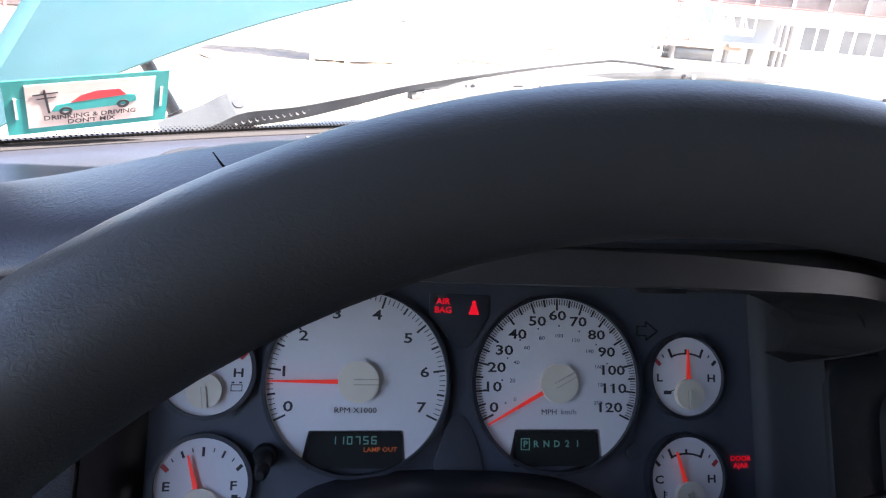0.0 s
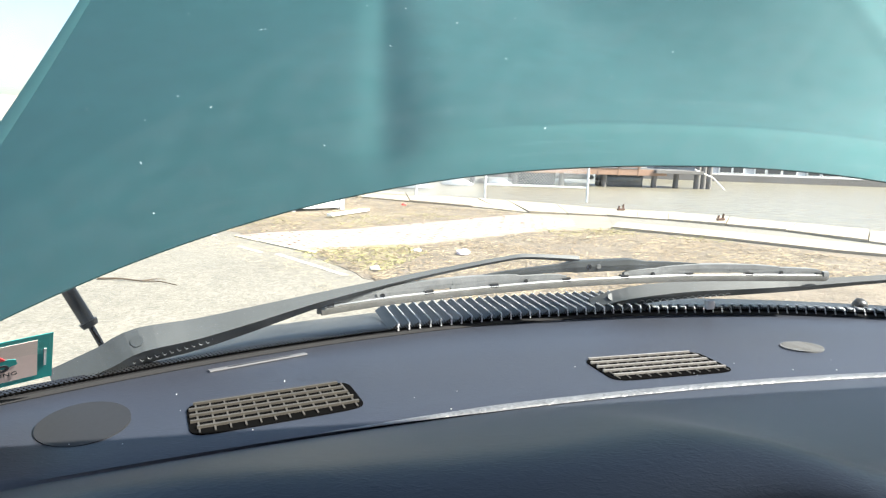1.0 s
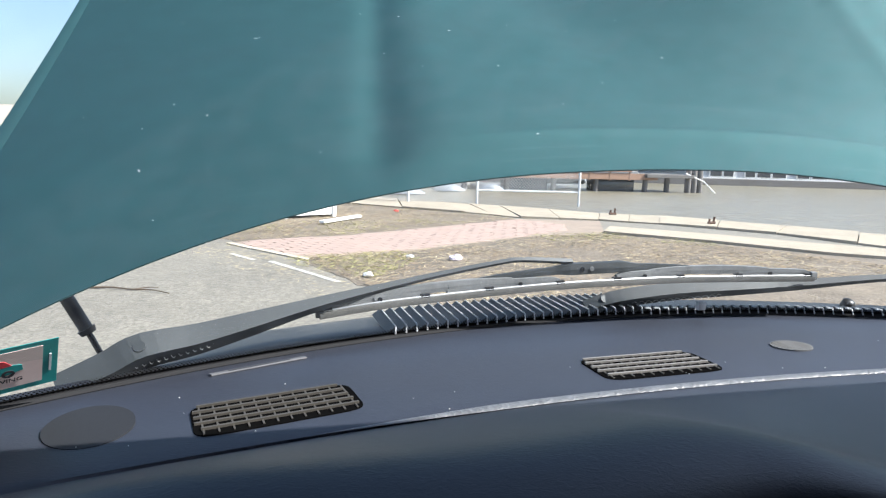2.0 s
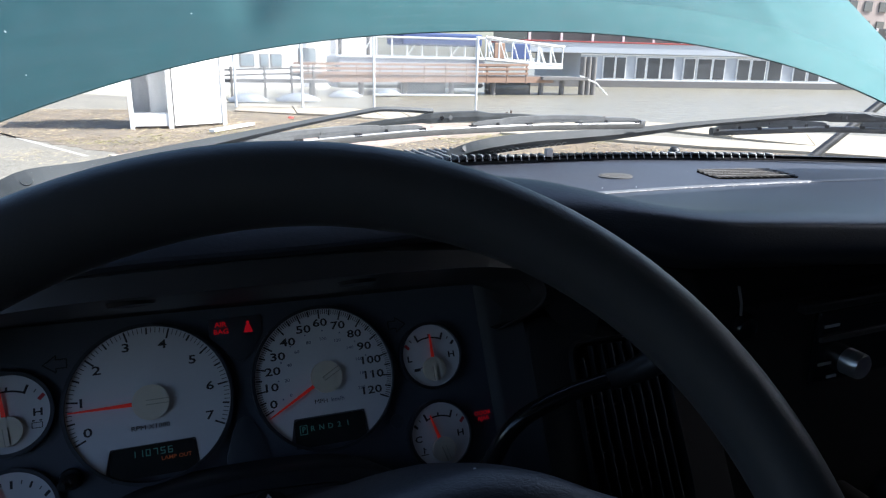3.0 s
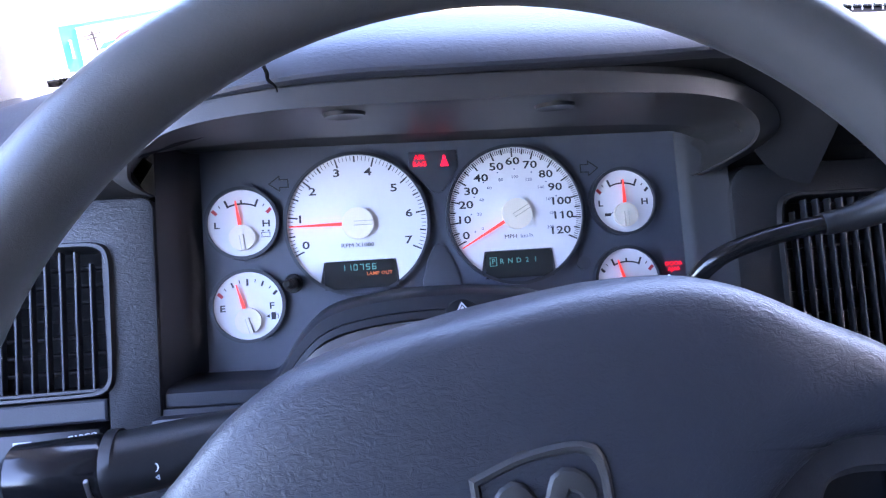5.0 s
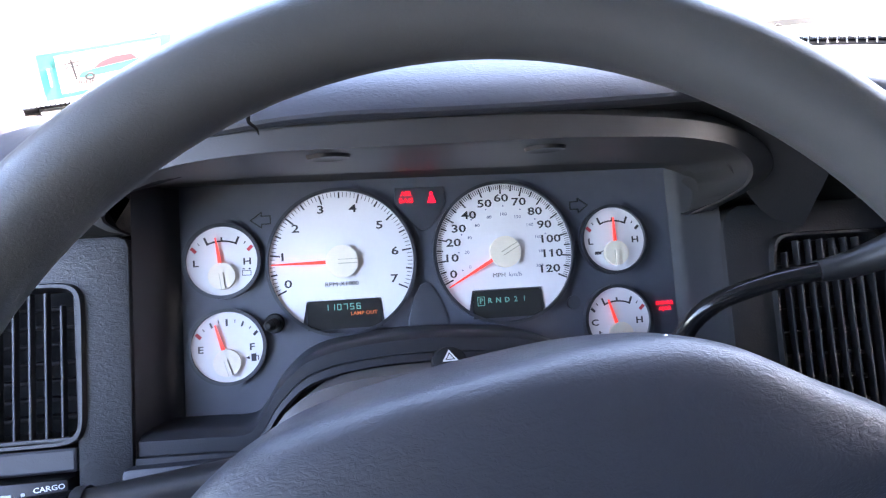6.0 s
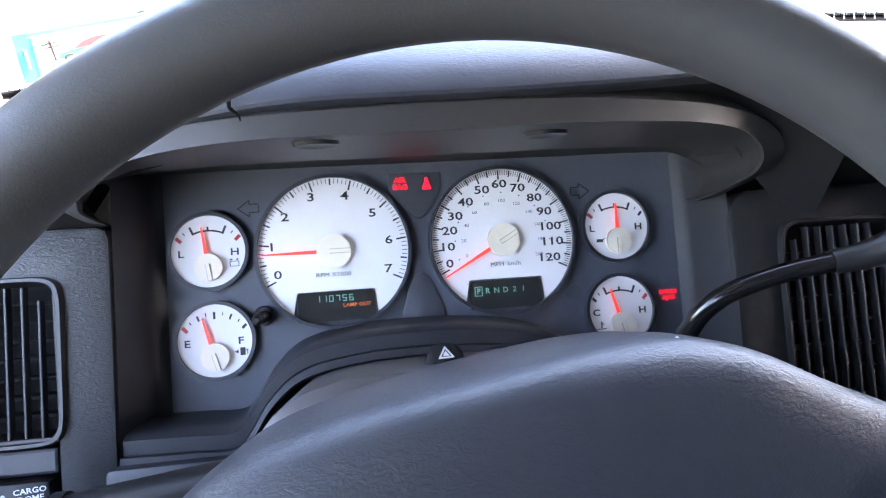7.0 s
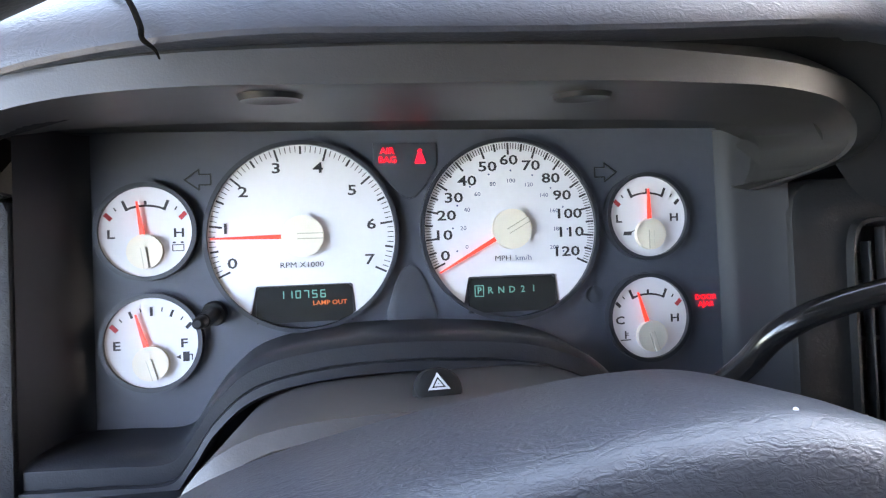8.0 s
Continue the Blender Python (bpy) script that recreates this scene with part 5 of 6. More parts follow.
PAINT = mat("white_paint", (0.84, 0.83, 0.80), 0.6, var=0.07, scale=2, bump=0.1, bscale=60)
LINEPAINT = mat("line_paint", (0.47, 0.45, 0.40), 0.85, var=0.5, scale=9)
GREY = mat("grey_cladding", (0.45, 0.47, 0.50), 0.6, var=0.08, scale=1)
WOOD = mat("weathered_wood", (0.29, 0.180, 0.122), 0.8, var=0.25, scale=2, stretch=(0.3, 3, 3), island=0.4)
OLDWOOD = mat("grey_old_wood", (0.15, 0.14, 0.13), 0.85, var=0.3, scale=2, stretch=(0.3, 3, 3), island=0.4)
DARKWIN = mat("dark_window", (0.06, 0.065, 0.07), 0.12, var=0.15, scale=0.6)
STEEL = mat("galvanised_steel", (0.66, 0.67, 0.67), 0.5, var=0.1, scale=8)
CANVAS = mat("blue_canvas", (0.05, 0.08, 0.20), 0.8, var=0.2, scale=3)
REDPAINT = mat("red_timber", (0.40, 0.06, 0.05), 0.7, var=0.15, scale=3)
LEAF = mat("dry_leaf", (0.29, 0.212, 0.125), 0.85, var=0.45, scale=3, island=0.9)
STRAW = mat("dry_straw", (0.43, 0.35, 0.21), 0.85, var=0.3, scale=3, island=0.6)
GREEN = mat("weed_green", (0.36, 0.33, 0.13), 0.85, var=0.3, scale=3, island=0.6)

patch("ground", [(-400, -400), (60, -400), (60, 4), (16.5, 7.5), (13.2, 10.6), (11.0, 14.0), (8.6, 15.9), (6.0, 18.0), (2.6, 21.2), (-8, 34), (-60, 60), (-400, 400)], 0.0, ASPHALT,
      "sunlit worn grey asphalt car park", "ground", deep=3.0)
patch("water", [(-1500, -200), (1500, -200), (1500, 3000), (-1500, 3000)], -0.9, WATER, "brown-grey harbour water", "water", deep=0.2)
BEDS = [[(-2.4, 13.9), (-1.0, 11.8), (-0.4, 10.9), (0.0, 11.2), (1.5, 11.7), (4.4, 13.6), (5.8, 14.5), (4.9, 15.8), (2.2, 18.4), (-1, 19.5), (-6, 20), (-4, 16)],
        [(0.5, 9.25), (0.9, 7.9), (1.3, 6.9), (2.2, 5.4), (3.4, 4.0), (13.8, 4.0), (10.45, 8.1), (8.1, 10.4), (6.6, 11.8), (4.9, 11.5), (2.0, 9.7)]]


def ragged(poly):
    """The outline with its long sides broken into short uneven runs."""
    random.seed(31)
    pts = []
    for (xa, ya), (xb, yb) in zip(poly, poly[1:] + poly[:1]):
        n = max(1, int(math.hypot(xb - xa, yb - ya) / 0.22))
        pts += [(xa + (xb - xa) * k / n + random.uniform(-0.07, 0.07), ya + (yb - ya) * k / n + random.uniform(-0.07, 0.07)) for k in range(n)]
    return pts


for bed in BEDS:
    patch("soil_bed", ragged(bed), 0.004, SOIL, "dry soil bed with leaf litter", "soil")
patch("path_bed", [(-0.45, 10.85), (0.5, 9.25), (2.0, 9.7), (4.9, 11.5), (6.6, 11.8), (7.7, 14.1), (5.8, 14.5), (4.4, 13.6), (1.5, 11.7), (0.0, 11.2)], 0.005, mat("path_sand", (0.29, 0.225, 0.17), 0.9, var=0.2, scale=3, bump=0.4, bscale=60), "sandy bed of the paved path", "path")


def inside(x, y, poly):
    odd = False
    for (xa, ya), (xb, yb) in zip(poly, poly[1:] + poly[:1]):
        if (ya > y) != (yb > y) and x < (xb - xa) * (y - ya) / (yb - ya) + xa:
            odd = not odd
    return odd


def scatter(name, polys, count, size, material, label, seed, curl=0.5, thin=0.4, near=None):
    random.seed(seed)
    verts, faces = [], []
    while len(faces) < count * 2:
        poly = random.choice(polys)
        xs, ys = [p[0] for p in poly], [p[1] for p in poly]
        x, y = random.uniform(min(xs), max(xs)), random.uniform(min(ys), max(ys))
        if not inside(x, y, poly):
            continue
        patchy = noise.noise((x * 0.9, y * 0.9, seed))
        if patchy < random.uniform(-0.5, 0.35):
            continue
        a, r = random.uniform(0, 2 * math.pi), size * random.uniform(0.5, 1.4)
        lift = random.uniform(0.2, 1.0) * curl * r
        c, s = math.cos(a) * r, math.sin(a) * r
        z = 0.012 + random.uniform(0, 0.016)
        i = len(verts)
        verts += [(x - c, y - s, z), (x - s * thin, y + c * thin, z + lift * 0.6), (x + c, y + s, z + lift), (x + s * thin, y - c * thin, z + lift * 0.3)]
        faces += [(i, i + 1, i + 2), (i, i + 2, i + 3)]
    me = bpy.data.meshes.new(name)
    me.from_pydata(verts, [], faces)
    me.materials.append(material)
    return tagged(new(name, me), label, "leaf litter", kind="stuff")


NEAR = [[(0.6, 9.2), (0.9, 7.9), (1.3, 6.9), (2.4, 5.4), (9.5, 7.5), (8.0, 10.2), (6.5, 11.6), (4.9, 11.4), (2.0, 9.6)], BEDS[0]]
scatter("leaf_litter", NEAR, 22000, 0.024, LEAF, "scattered dry brown leaves", 3)
scatter("straw_litter", NEAR, 9000, 0.06, STRAW, "scattered pale dry straw", 4, curl=0.3, thin=0.06)
EDGES = [[(0.5, 8.4), (0.3, 9.4), (1.0, 9.5), (2.0, 9.8), (2.2, 9.0), (1.3, 7.6)], [(-0.4, 11.0), (-1.4, 12.6), (0.5, 13.6), (3.2, 14.2), (4.4, 13.6), (1.5, 11.7)], [(5.0, 10.6), (4.9, 11.6), (6.7, 11.9), (8.4, 10.5), (7.8, 9.8), (6.4, 10.9)]]
scatter("weeds", EDGES, 5000, 0.034, GREEN, "low dry yellow-green weeds along the path", 6, curl=0.6, thin=0.07)

VERGE = [[(-1.6, 11.8), (-0.5, 10.6), (0.4, 9.2), (0.8, 7.9), (1.2, 6.8), (0.6, 6.6), (-0.4, 8.6), (-2.2, 11.2)]]
KERBSTONE = mat("kerb_concrete", (0.52, 0.45, 0.34), 0.9, var=0.2, scale=6, bump=0.4, bscale=60)
kerb = thing("path_kerb", pose(0, 0, 0), "weathered pale concrete edging of the paved path", "kerb", kind="structure")
ka, kb = Vector((-0.50, 10.72, 0)), Vector((0.62, 9.10, 0))
for k in range(3):
    p = ka.lerp(kb, (k + 0.5) / 3)
    piece = part("edging_stone", boxed((-0.32, -0.055, -0.10), (0.32, 0.055, 0.020), 0.008), KERBSTONE, kerb)
    piece.matrix_local = pose(p.x, p.y, 0.0, 0, 0.6 - k * 0.5, math.degrees(math.atan2(kb.y - ka.y, kb.x - ka.x)))
TWIG = mat("twig_bark", (0.12, 0.085, 0.055), 0.9, var=0.3, scale=30)
twig = thing("twig", pose(-1.34, 7.31, 0.0), "thin dry brown twig lying on the asphalt", "twig")
bm = bmesh.new()
tube(bm, curve([(-0.44, 0.15, 0.012), (-0.20, 0.09, 0.020), (0.0, 0.0, 0.014), (0.22, -0.10, 0.022), (0.40, -0.24, 0.012)], 24), [0.012 - 0.0003 * k for k in range(24)], 8)
part("stem", bm, TWIG, twig)
bm = bmesh.new()
tube(bm, [(0.02, 0.0, 0.014), (0.16, 0.05, 0.022), (0.26, 0.06, 0.014)], [0.007, 0.005, 0.003], 6)
part("side_shoot", bm, TWIG, twig)
scatter("blown_straw", VERGE, 700, 0.05, STRAW, "dry straw blown over the asphalt", 9, curl=0.2, thin=0.08)

# worn parking lines
for (xa, ya), (xb, yb) in (((-2.45, 14.2), (-0.82, 10.75)), ((-0.42, 9.72), (-0.10, 9.15)), ((0.10, 9.05), (0.86, 7.53))):
    d = Vector((xb - xa, yb - ya, 0))
    n = Vector((-d.y, d.x, 0)).normalized() * 0.05
    bm = bmesh.new()
    random.seed(int(xa * 100))
    steps = 14
    sheet(bm, lambda u, v: (xa + d.x * u / steps + n.x * (1 if v else -1) * random.uniform(0.6, 1.0), ya + d.y * u / steps + n.y * (1 if v else -1) * random.uniform(0.6, 1.0), 0.004), range(steps + 1), range(2))
    tagged(part("parking_line", bm, LINEPAINT), "worn white parking line on asphalt", "road marking", "parking lines", kind="structure")

# ---- seawall: slabs along the basin ----
seawall = thing("seawall", pose(0, 0, 0), "cracked pale concrete seawall slabs along the basin", "seawall")
INNER = [(2.2, 18.3), (4.9, 15.9), (5.9, 14.7), (7.7, 14.15), (8.9, 13.4), (10.5, 11.6), (11.6, 8.6), (14.0, 5.0)]
EDGE = [(2.75, 21.1), (5.2, 18.9), (6.4, 17.6), (8.6, 15.8), (9.9, 15.0), (11.9, 12.9), (13.5, 10.4), (16.4, 7.4)]
random.seed(21)
for i in range(len(INNER) - 1):
    for k0, k1 in ((0.0, 0.5), (0.5, 1.0)):
        gap = 0.004
        q = []
        for line, k in ((INNER, k0 + gap), (INNER, k1 - gap), (EDGE, k1 - gap), (EDGE, k0 + gap)):
            q.append((line[i][0] * (1 - k) + line[i + 1][0] * k + 0.12 * noise.noise((i + k, 2.0, line[0][0])), line[i][1] * (1 - k) + line[i + 1][1] * k + 0.12 * noise.noise((i + k, 7.0, line[0][1]))))
        h = 0.045 + random.uniform(-0.012, 0.012)
        bm = bmesh.new()
        a = [bm.verts.new((x, y, h + random.uniform(-0.012, 0.012))) for x, y in q]
        b = [bm.verts.new((x, y, -1.2)) for x, y in q]
        bm.faces.new(a)
        bm.faces.new(b[::-1])
        for j in range(4):
            bm.faces.new((a[j], b[j], b[(j + 1) % 4], a[(j + 1) % 4]))
        part("slab", bm, CONCRETE, seawall, smooth=False)
# low kerb in front of it
kerb = thing("concrete_kerb", pose(0, 0, 0), "low pale concrete kerb beside the soil", "kerb")
KN, KF = [(6.6, 11.85), (8.1, 10.4), (9.3, 8.9), (10.45, 8.05), (13.5, 4.6)], [(7.2, 12.7), (8.8, 11.3), (10.2, 9.8), (11.3, 8.7), (14.2, 5.2)]
for i in range(4):
    bm = bmesh.new()
    q = [KN[i], KN[i + 1], KF[i + 1], KF[i]]
    a = [bm.verts.new((x, y, 0.055)) for x, y in q]
    b = [bm.verts.new((x, y, -0.1)) for x, y in q]
    bm.faces.new(a)
    for j in range(4):
        bm.faces.new((a[j], b[j], b[(j + 1) % 4], a[(j + 1) % 4]))
    part("kerb_stone", bm, CONCRETE, kerb, smooth=False)
for x, y in ((8.54, 15.03), (9.97, 13.05)):
    c = thing("mooring_cleat", pose(x, y, 0.06), "small rusty mooring cleat on the seawall", "cleat", "mooring cleats")
    bm = bmesh.new()
    tube(bm, [(-0.07, 0, 0), (-0.05, 0, 0.12)], 0.025, 8)
    tube(bm, [(0.05, 0, 0), (0.07, 0, 0.16)], 0.025, 8)
    tube(bm, [(-0.09, 0, 0.03), (0.10, 0, 0.03)], 0.03, 8)
    part("cleat_horn", bm, mat("rust", (0.10, 0.05, 0.03), 0.8, var=0.3, scale=20), c)

# ---- kiosk ----
kiosk = thing("kiosk", pose(0.65, 14.35, 0), "white wooden booth with an open shaded bay", "kiosk")
FRONT = pose(-0.12, 0, 0, 0, 0, 25)
part("door_panel", boxed((0.0, 0.0, 0.06), (1.12, 0.05, 2.30), 0.006), PAINT, kiosk, "plain white panel").matrix_local = FRONT
part("corner_post", boxed((1.09, -0.03, 0.0), (1.18, 0.09, 2.35), 0.006), PAINT, kiosk).matrix_local = FRONT
part("side_wall", boxed((0.86, 0.50, 0.0), (0.92, 1.2, 2.30)), PAINT, kiosk)
part("centre_post", boxed((-0.21, -0.04, 0.0), (-0.12, 0.10, 2.35), 0.006), PAINT, kiosk)
part("edge_strip", boxed((-0.115, -0.012, 0.05), (-0.085, 0.0, 2.30), 0.003), OLDWOOD, kiosk)
part("left_post", boxed((-0.92, -0.03, 0.0), (-0.84, 0.08, 2.35), 0.006), PAINT, kiosk)
part("back_wall", boxed((-0.92, 1.12, 0.0), (0.90, 1.2, 2.30)), PAINT, kiosk)
part("left_wall", boxed((-0.92, 0.08, 0.0), (-0.87, 1.12, 2.30)), PAINT, kiosk)
part("inner_wall", boxed((-0.52, 0.60, 0.28), (-0.12, 0.66, 2.30)), PAINT, kiosk)
part("bay_sill", boxed((-0.86, -0.02, 0.06), (-0.20, 0.45, 0.30), 0.01), PAINT, kiosk, "chipped white sill")
part("roof", boxed((-0.14, -0.05, 2.35), (1.08, 1.35, 2.45), 0.01), OLDWOOD, kiosk)
tagged(part("fallen_plank", boxed((-0.75, -0.06, 0.0), (0.75, 0.06, 0.05), 0.006), PAINT), "white plank lying on the leaf litter", "plank")
bpy.data.objects["fallen_plank"].matrix_world = pose(1.62, 13.9, 0.035, 0, 0, 52)
for x, y, s, c in ((2.07, 9.15, 0.07, (0.7, 0.66, 0.64)), (2.69, 8.93, 0.12, (0.72, 0.60, 0.60)), (1.25, 7.81, 0.08, (0.7, 0.66, 0.60)), (3.19, 16.0, 0.08, (0.45, 0.05, 0.04))):
    random.seed(int(x * 100))
    bm = bmesh.new()
    bmesh.ops.create_icosphere(bm, subdivisions=2, radius=s)
    for v in bm.verts:
        v.co *= random.uniform(0.6, 1.1)
        v.co.z = abs(v.co.z) * 0.6
    tagged(part("litter", bm, mat("litter_paper", c, 0.7, var=0.1), smooth=False), "crumpled litter lying on dry leaves", "litter", "litter").location = (x, y, 0.02)

# ---- chain-link fence ----
fence = thing("chain_link_fence", pose(0, 0, 0), "galvanised chain-link fence with a gate at the water's edge", "fence")
POSTS = [(2.45, 20.1), (4.06, 18.7), (6.04, 18.43), (9.02, 17.93)]
for x, y in POSTS:
    bm = bmesh.new()
    tube(bm, [(x, y, 0), (x, y, 2.05), (x, y, 2.09)], [0.035, 0.035, 0.012], 10)
    part("post", bm, STEEL, fence)


def wire(bm, a, b, w):
    d = (b - a).normalized()
    n = d.cross(Vector((0, 1, 0))).normalized() * w
    vs = [bm.verts.new(p) for p in (a - n, b - n, b + n, a + n)]
    bm.faces.new(vs)


for (xa, ya), (xb, yb), foot in zip(POSTS, POSTS[1:], (0.06, 0.06, 0.42)):
    a, b = Vector((xa, ya, 0)), Vector((xb, yb, 0))
    length, top = (b - a).length, 2.0
    along = (b - a).normalized()
    bm = bmesh.new()
    tall = top - foot
    k = -tall
    while k < length:
        for s in (1, -1):
            u0, u1 = (k, k + tall) if s > 0 else (k + tall, k)
            z0, z1 = foot, top
            lo, hi = max(0.0, min(u0, u1)), min(length, max(u0, u1))
            if hi - lo > 0.01:
                f = lambda u: z0 + (z1 - z0) * (u - u0) / (u1 - u0)
                wire(bm, a + along * lo + Vector((0, 0, f(lo))), a + along * hi + Vector((0, 0, f(hi))), 0.0042)
        k += 0.085
    tagged(part("wire_mesh", bm, STEEL, fence, "grey diamond wire mesh", smooth=False), kind="stuff")
    for z in ((foot, top) if foot > 0.1 else (top,)):
        bm = bmesh.new()
        tube(bm, [a + Vector((0, 0, z)), b + Vector((0, 0, z))], 0.028, 8)
        part("rail", bm, STEEL, fence)

# ---- pier ----
pier = thing("pier", pose(0, 40, -0.9), "weathered wooden pier on piles with slatted rails", "pier")
part("deck", boxed((8.6, 0, 1.05), (25.6, 2.6, 1.22)), OLDWOOD, pier)
part("deck_beam", boxed((8.6, -0.08, 0.80), (25.6, 0.0, 1.20), 0.01), WOOD, pier)
for k in range(11):
    x = 9.0 + 1.45 * k
    part("rail_post", boxed((x - 0.05, -0.10, 0.75), (x + 0.05, 0.02, 1.87 + 0.008 * k), 0.008), WOOD, pier)
for z in (1.27, 1.55, 1.81):
    bm = boxed((8.6, -0.15, z - 0.075), (23.6, -0.10, z + 0.075), 0.01)
    bm.transform(Matrix(((1, 0, 0, 0), (0, 1, 0, 0), (0.008, 0, 1, -0.07), (0, 0, 0, 1))))
    part("rail_board", bm, WOOD, pier)
    part("rail_board", boxed((8.6, 2.45, z - 0.07), (23.6, 2.50, z + 0.07), 0.01), WOOD, pier)
for x in (9.2, 12.2, 15.0, 18.2, 21.2, 24.85, 26.5):
    bm = bmesh.new()
    tube(bm, [(x, 0.3, -1.5), (x + 0.05, 0.3, 1.1)], [0.20, 0.17], 10)
    part("pile", bm, OLDWOOD, pier)
# dark blocks added under the deck, for the shade and dark water there
for x in (16.5, 22.8):
    part("dark_float", boxed((x - 1.3, 0.6, -0.3), (x + 1.5, 2.2, 0.85), 0.15), DARKWIN, pier)
part("landing", boxed((24.6, -0.4, 0.98), (28.2, 2.2, 1.20), 0.02), OLDWOOD, pier)
for x in (28.1, 28.55, 29.0):
    bm = bmesh.new()
    tube(bm, [(x, 0.2, -1.5), (x, 0.2, 2.55)], [0.22, 0.20], 10)
    part("mooring_pile", bm, OLDWOOD, pier)
bm = bmesh.new()
tube(bm, [(27.6, -0.2, 1.3), (28.9, -0.4, 0.8), (29.8, -0.5, 0.0)], 0.05, 8)
part("mooring_pole", bm, PAINT, pier)

gang = thing("gangway", pose(0, 40.5, -0.9), "white steel truss gangway with blue canvas", "gangway")


def beam(parent, name, a, b, r, material, flat=1.0):
    bm = bmesh.new()
    tube(bm, [a, b], r, 8, flat=flat)
    return part(name, bm, material, parent)


for y in (0.0, 1.4):
    beam(gang, "top_chord", (20.7, y, 3.62), (26.7, y, 3.14), 0.09, PAINT)
    beam(gang, "bottom_chord", (20.7, y, 2.26), (26.6, y, 1.92), 0.09, PAINT)
    for k in range(7):
        x0, x1 = 20.7 + 0.98 * k, 20.7 + 0.98 * (k + 0.55)
        beam(gang, "upright", (x0, y, 2.26 - 0.055 * k), (x0, y, 3.62 - 0.078 * k), 0.05, PAINT)
        if k < 6:
            beam(gang, "diagonal", (x0, y, 3.62 - 0.078 * k), (x1, y, 2.26 - 0.055 * k), 0.04, PAINT)
part("deck_side", boxed((23.6, -0.06, 1.70), (26.6, 0.02, 2.08), 0.01), PAINT, gang)
part("canvas", boxed((22.9, 0.5, 2.3), (24.3, 0.6, 3.3), 0.05), CANVAS, gang, "blue canvas")
part("canvas", boxed((21.6, 0.5, 2.3), (22.4, 0.6, 3.3), 0.05), WOOD, gang, "brown canvas")

boat = thing("tour_boat", pose(0, 43, -0.9), "white passenger boat with a blue canopy behind the pier", "boat")
part("hull", boxed((11.5, 0, 0.3), (22.0, 3, 2.35), 0.2), GREY, boat)
part("rail_top", boxed((11.5, -0.1, 2.20), (22.2, 0.0, 2.32), 0.02), PAINT, boat)
for k in range(10):
    beam(boat, "stanchion", (12.0 + 1.05 * k, 0.0, 2.3), (12.0 + 1.05 * k, 0.0, 3.6), 0.05, PAINT)
    if k % 3 == 1:
        beam(boat, "brace", (12.0 + 1.05 * k, 0.0, 2.3), (12.9 + 1.05 * k, 0.0, 3.6), 0.04, PAINT)
part("canopy", boxed((15.8, -0.2, 3.05), (21.6, 3, 3.85), 0.12), CANVAS, boat, "dark blue canopy")

# ---- small boats on the float, low walkway ----
walkway = thing("walkway", pose(0, 37, -0.9), "grey wooden walkway with leaning rails", "walkway")
part("deck", boxed((2.2, 0, 0.85), (9.4, 1.6, 1.02)), OLDWOOD, walkway)
for z in (1.28, 1.55):
    bm = boxed((2.2, -0.06, z - 0.05), (9.0, 0.0, z + 0.05), 0.008)
    bm.transform(Matrix(((1, 0, 0, 0), (0, 1, 0, 0), (0.035, 0, 1, -0.20), (0, 0, 0, 1))))
    part("rail_board", bm, OLDWOOD, walkway)
for x in (2.6, 4.3, 6.0, 7.4, 8.6):
    part("post", boxed((x - 0.06, -0.10, -0.8), (x + 0.06, 0.02, 1.55 + 0.03 * x), 0.01), OLDWOOD, walkway)
for x, y, w in ((4.8, 35.0, 1.9), (7.3, 35.0, 2.2), (10.6, 38.0, 1.9), (13.65, 39.3, 1.5)):
    b = thing("covered_dinghy", pose(x, y, -0.95), "small upturned pale boat by the pier", "boat", "small boats")
    bm = bmesh.new()
    sheet(bm, lambda u, v: (0.5 * w * u, -0.55 * math.cos(v) * (1 - 0.5 * u * u), 0.10 + 0.40 * math.sin(v) ** 0.7 * (1 - 0.75 * u * u)), lin(-1, 1, 15), lin(0, math.pi, 9))
    part("hull", bm, mat("old_gelcoat", (0.27, 0.29, 0.31), 0.5, var=0.15, scale=2), b)

# ---- buildings over the water ----
hall = thing("floating_hall", pose(33.0, 52.9, -0.9, 0, 0, -11.36), "long pale grey floating building with tall dark windows", "building")
part("hull", boxed((-2.5, -0.25, -0.3), (70, 12, 0.60), 0.05), OLDWOOD, hall, "dark hull strake")
part("wall", boxed((3.2, 0.0, 0.60), (70, 12, 2.90)), GREY, hall)
part("sill_strip", boxed((3.2, -0.12, 0.58), (70, 0.0, 0.70), 0.01), PAINT, hall)
part("head_strip", boxed((3.2, -0.10, 2.74), (70, 0.0, 2.86), 0.01), PAINT, hall)
part("fascia", boxed((-2.0, -0.25, 2.90), (70, 12, 3.80), 0.04), mat("pale_fascia", (0.55, 0.57, 0.60), 0.6, var=0.08, scale=0.8), hall)
part("roof_edge", boxed((-2.2, -0.32, 3.80), (70, 12, 3.92), 0.02), REDPAINT, hall)
part("upper_storey", boxed((-1.5, 1.2, 3.92), (70, 12, 5.9), 0.03), DARKWIN, hall)
for k in range(24):
    part("upper_post", boxed((-1.4 + 3.0 * k, 1.05, 3.92), (-1.2 + 3.0 * k, 1.2, 5.9), 0.01), PAINT, hall)
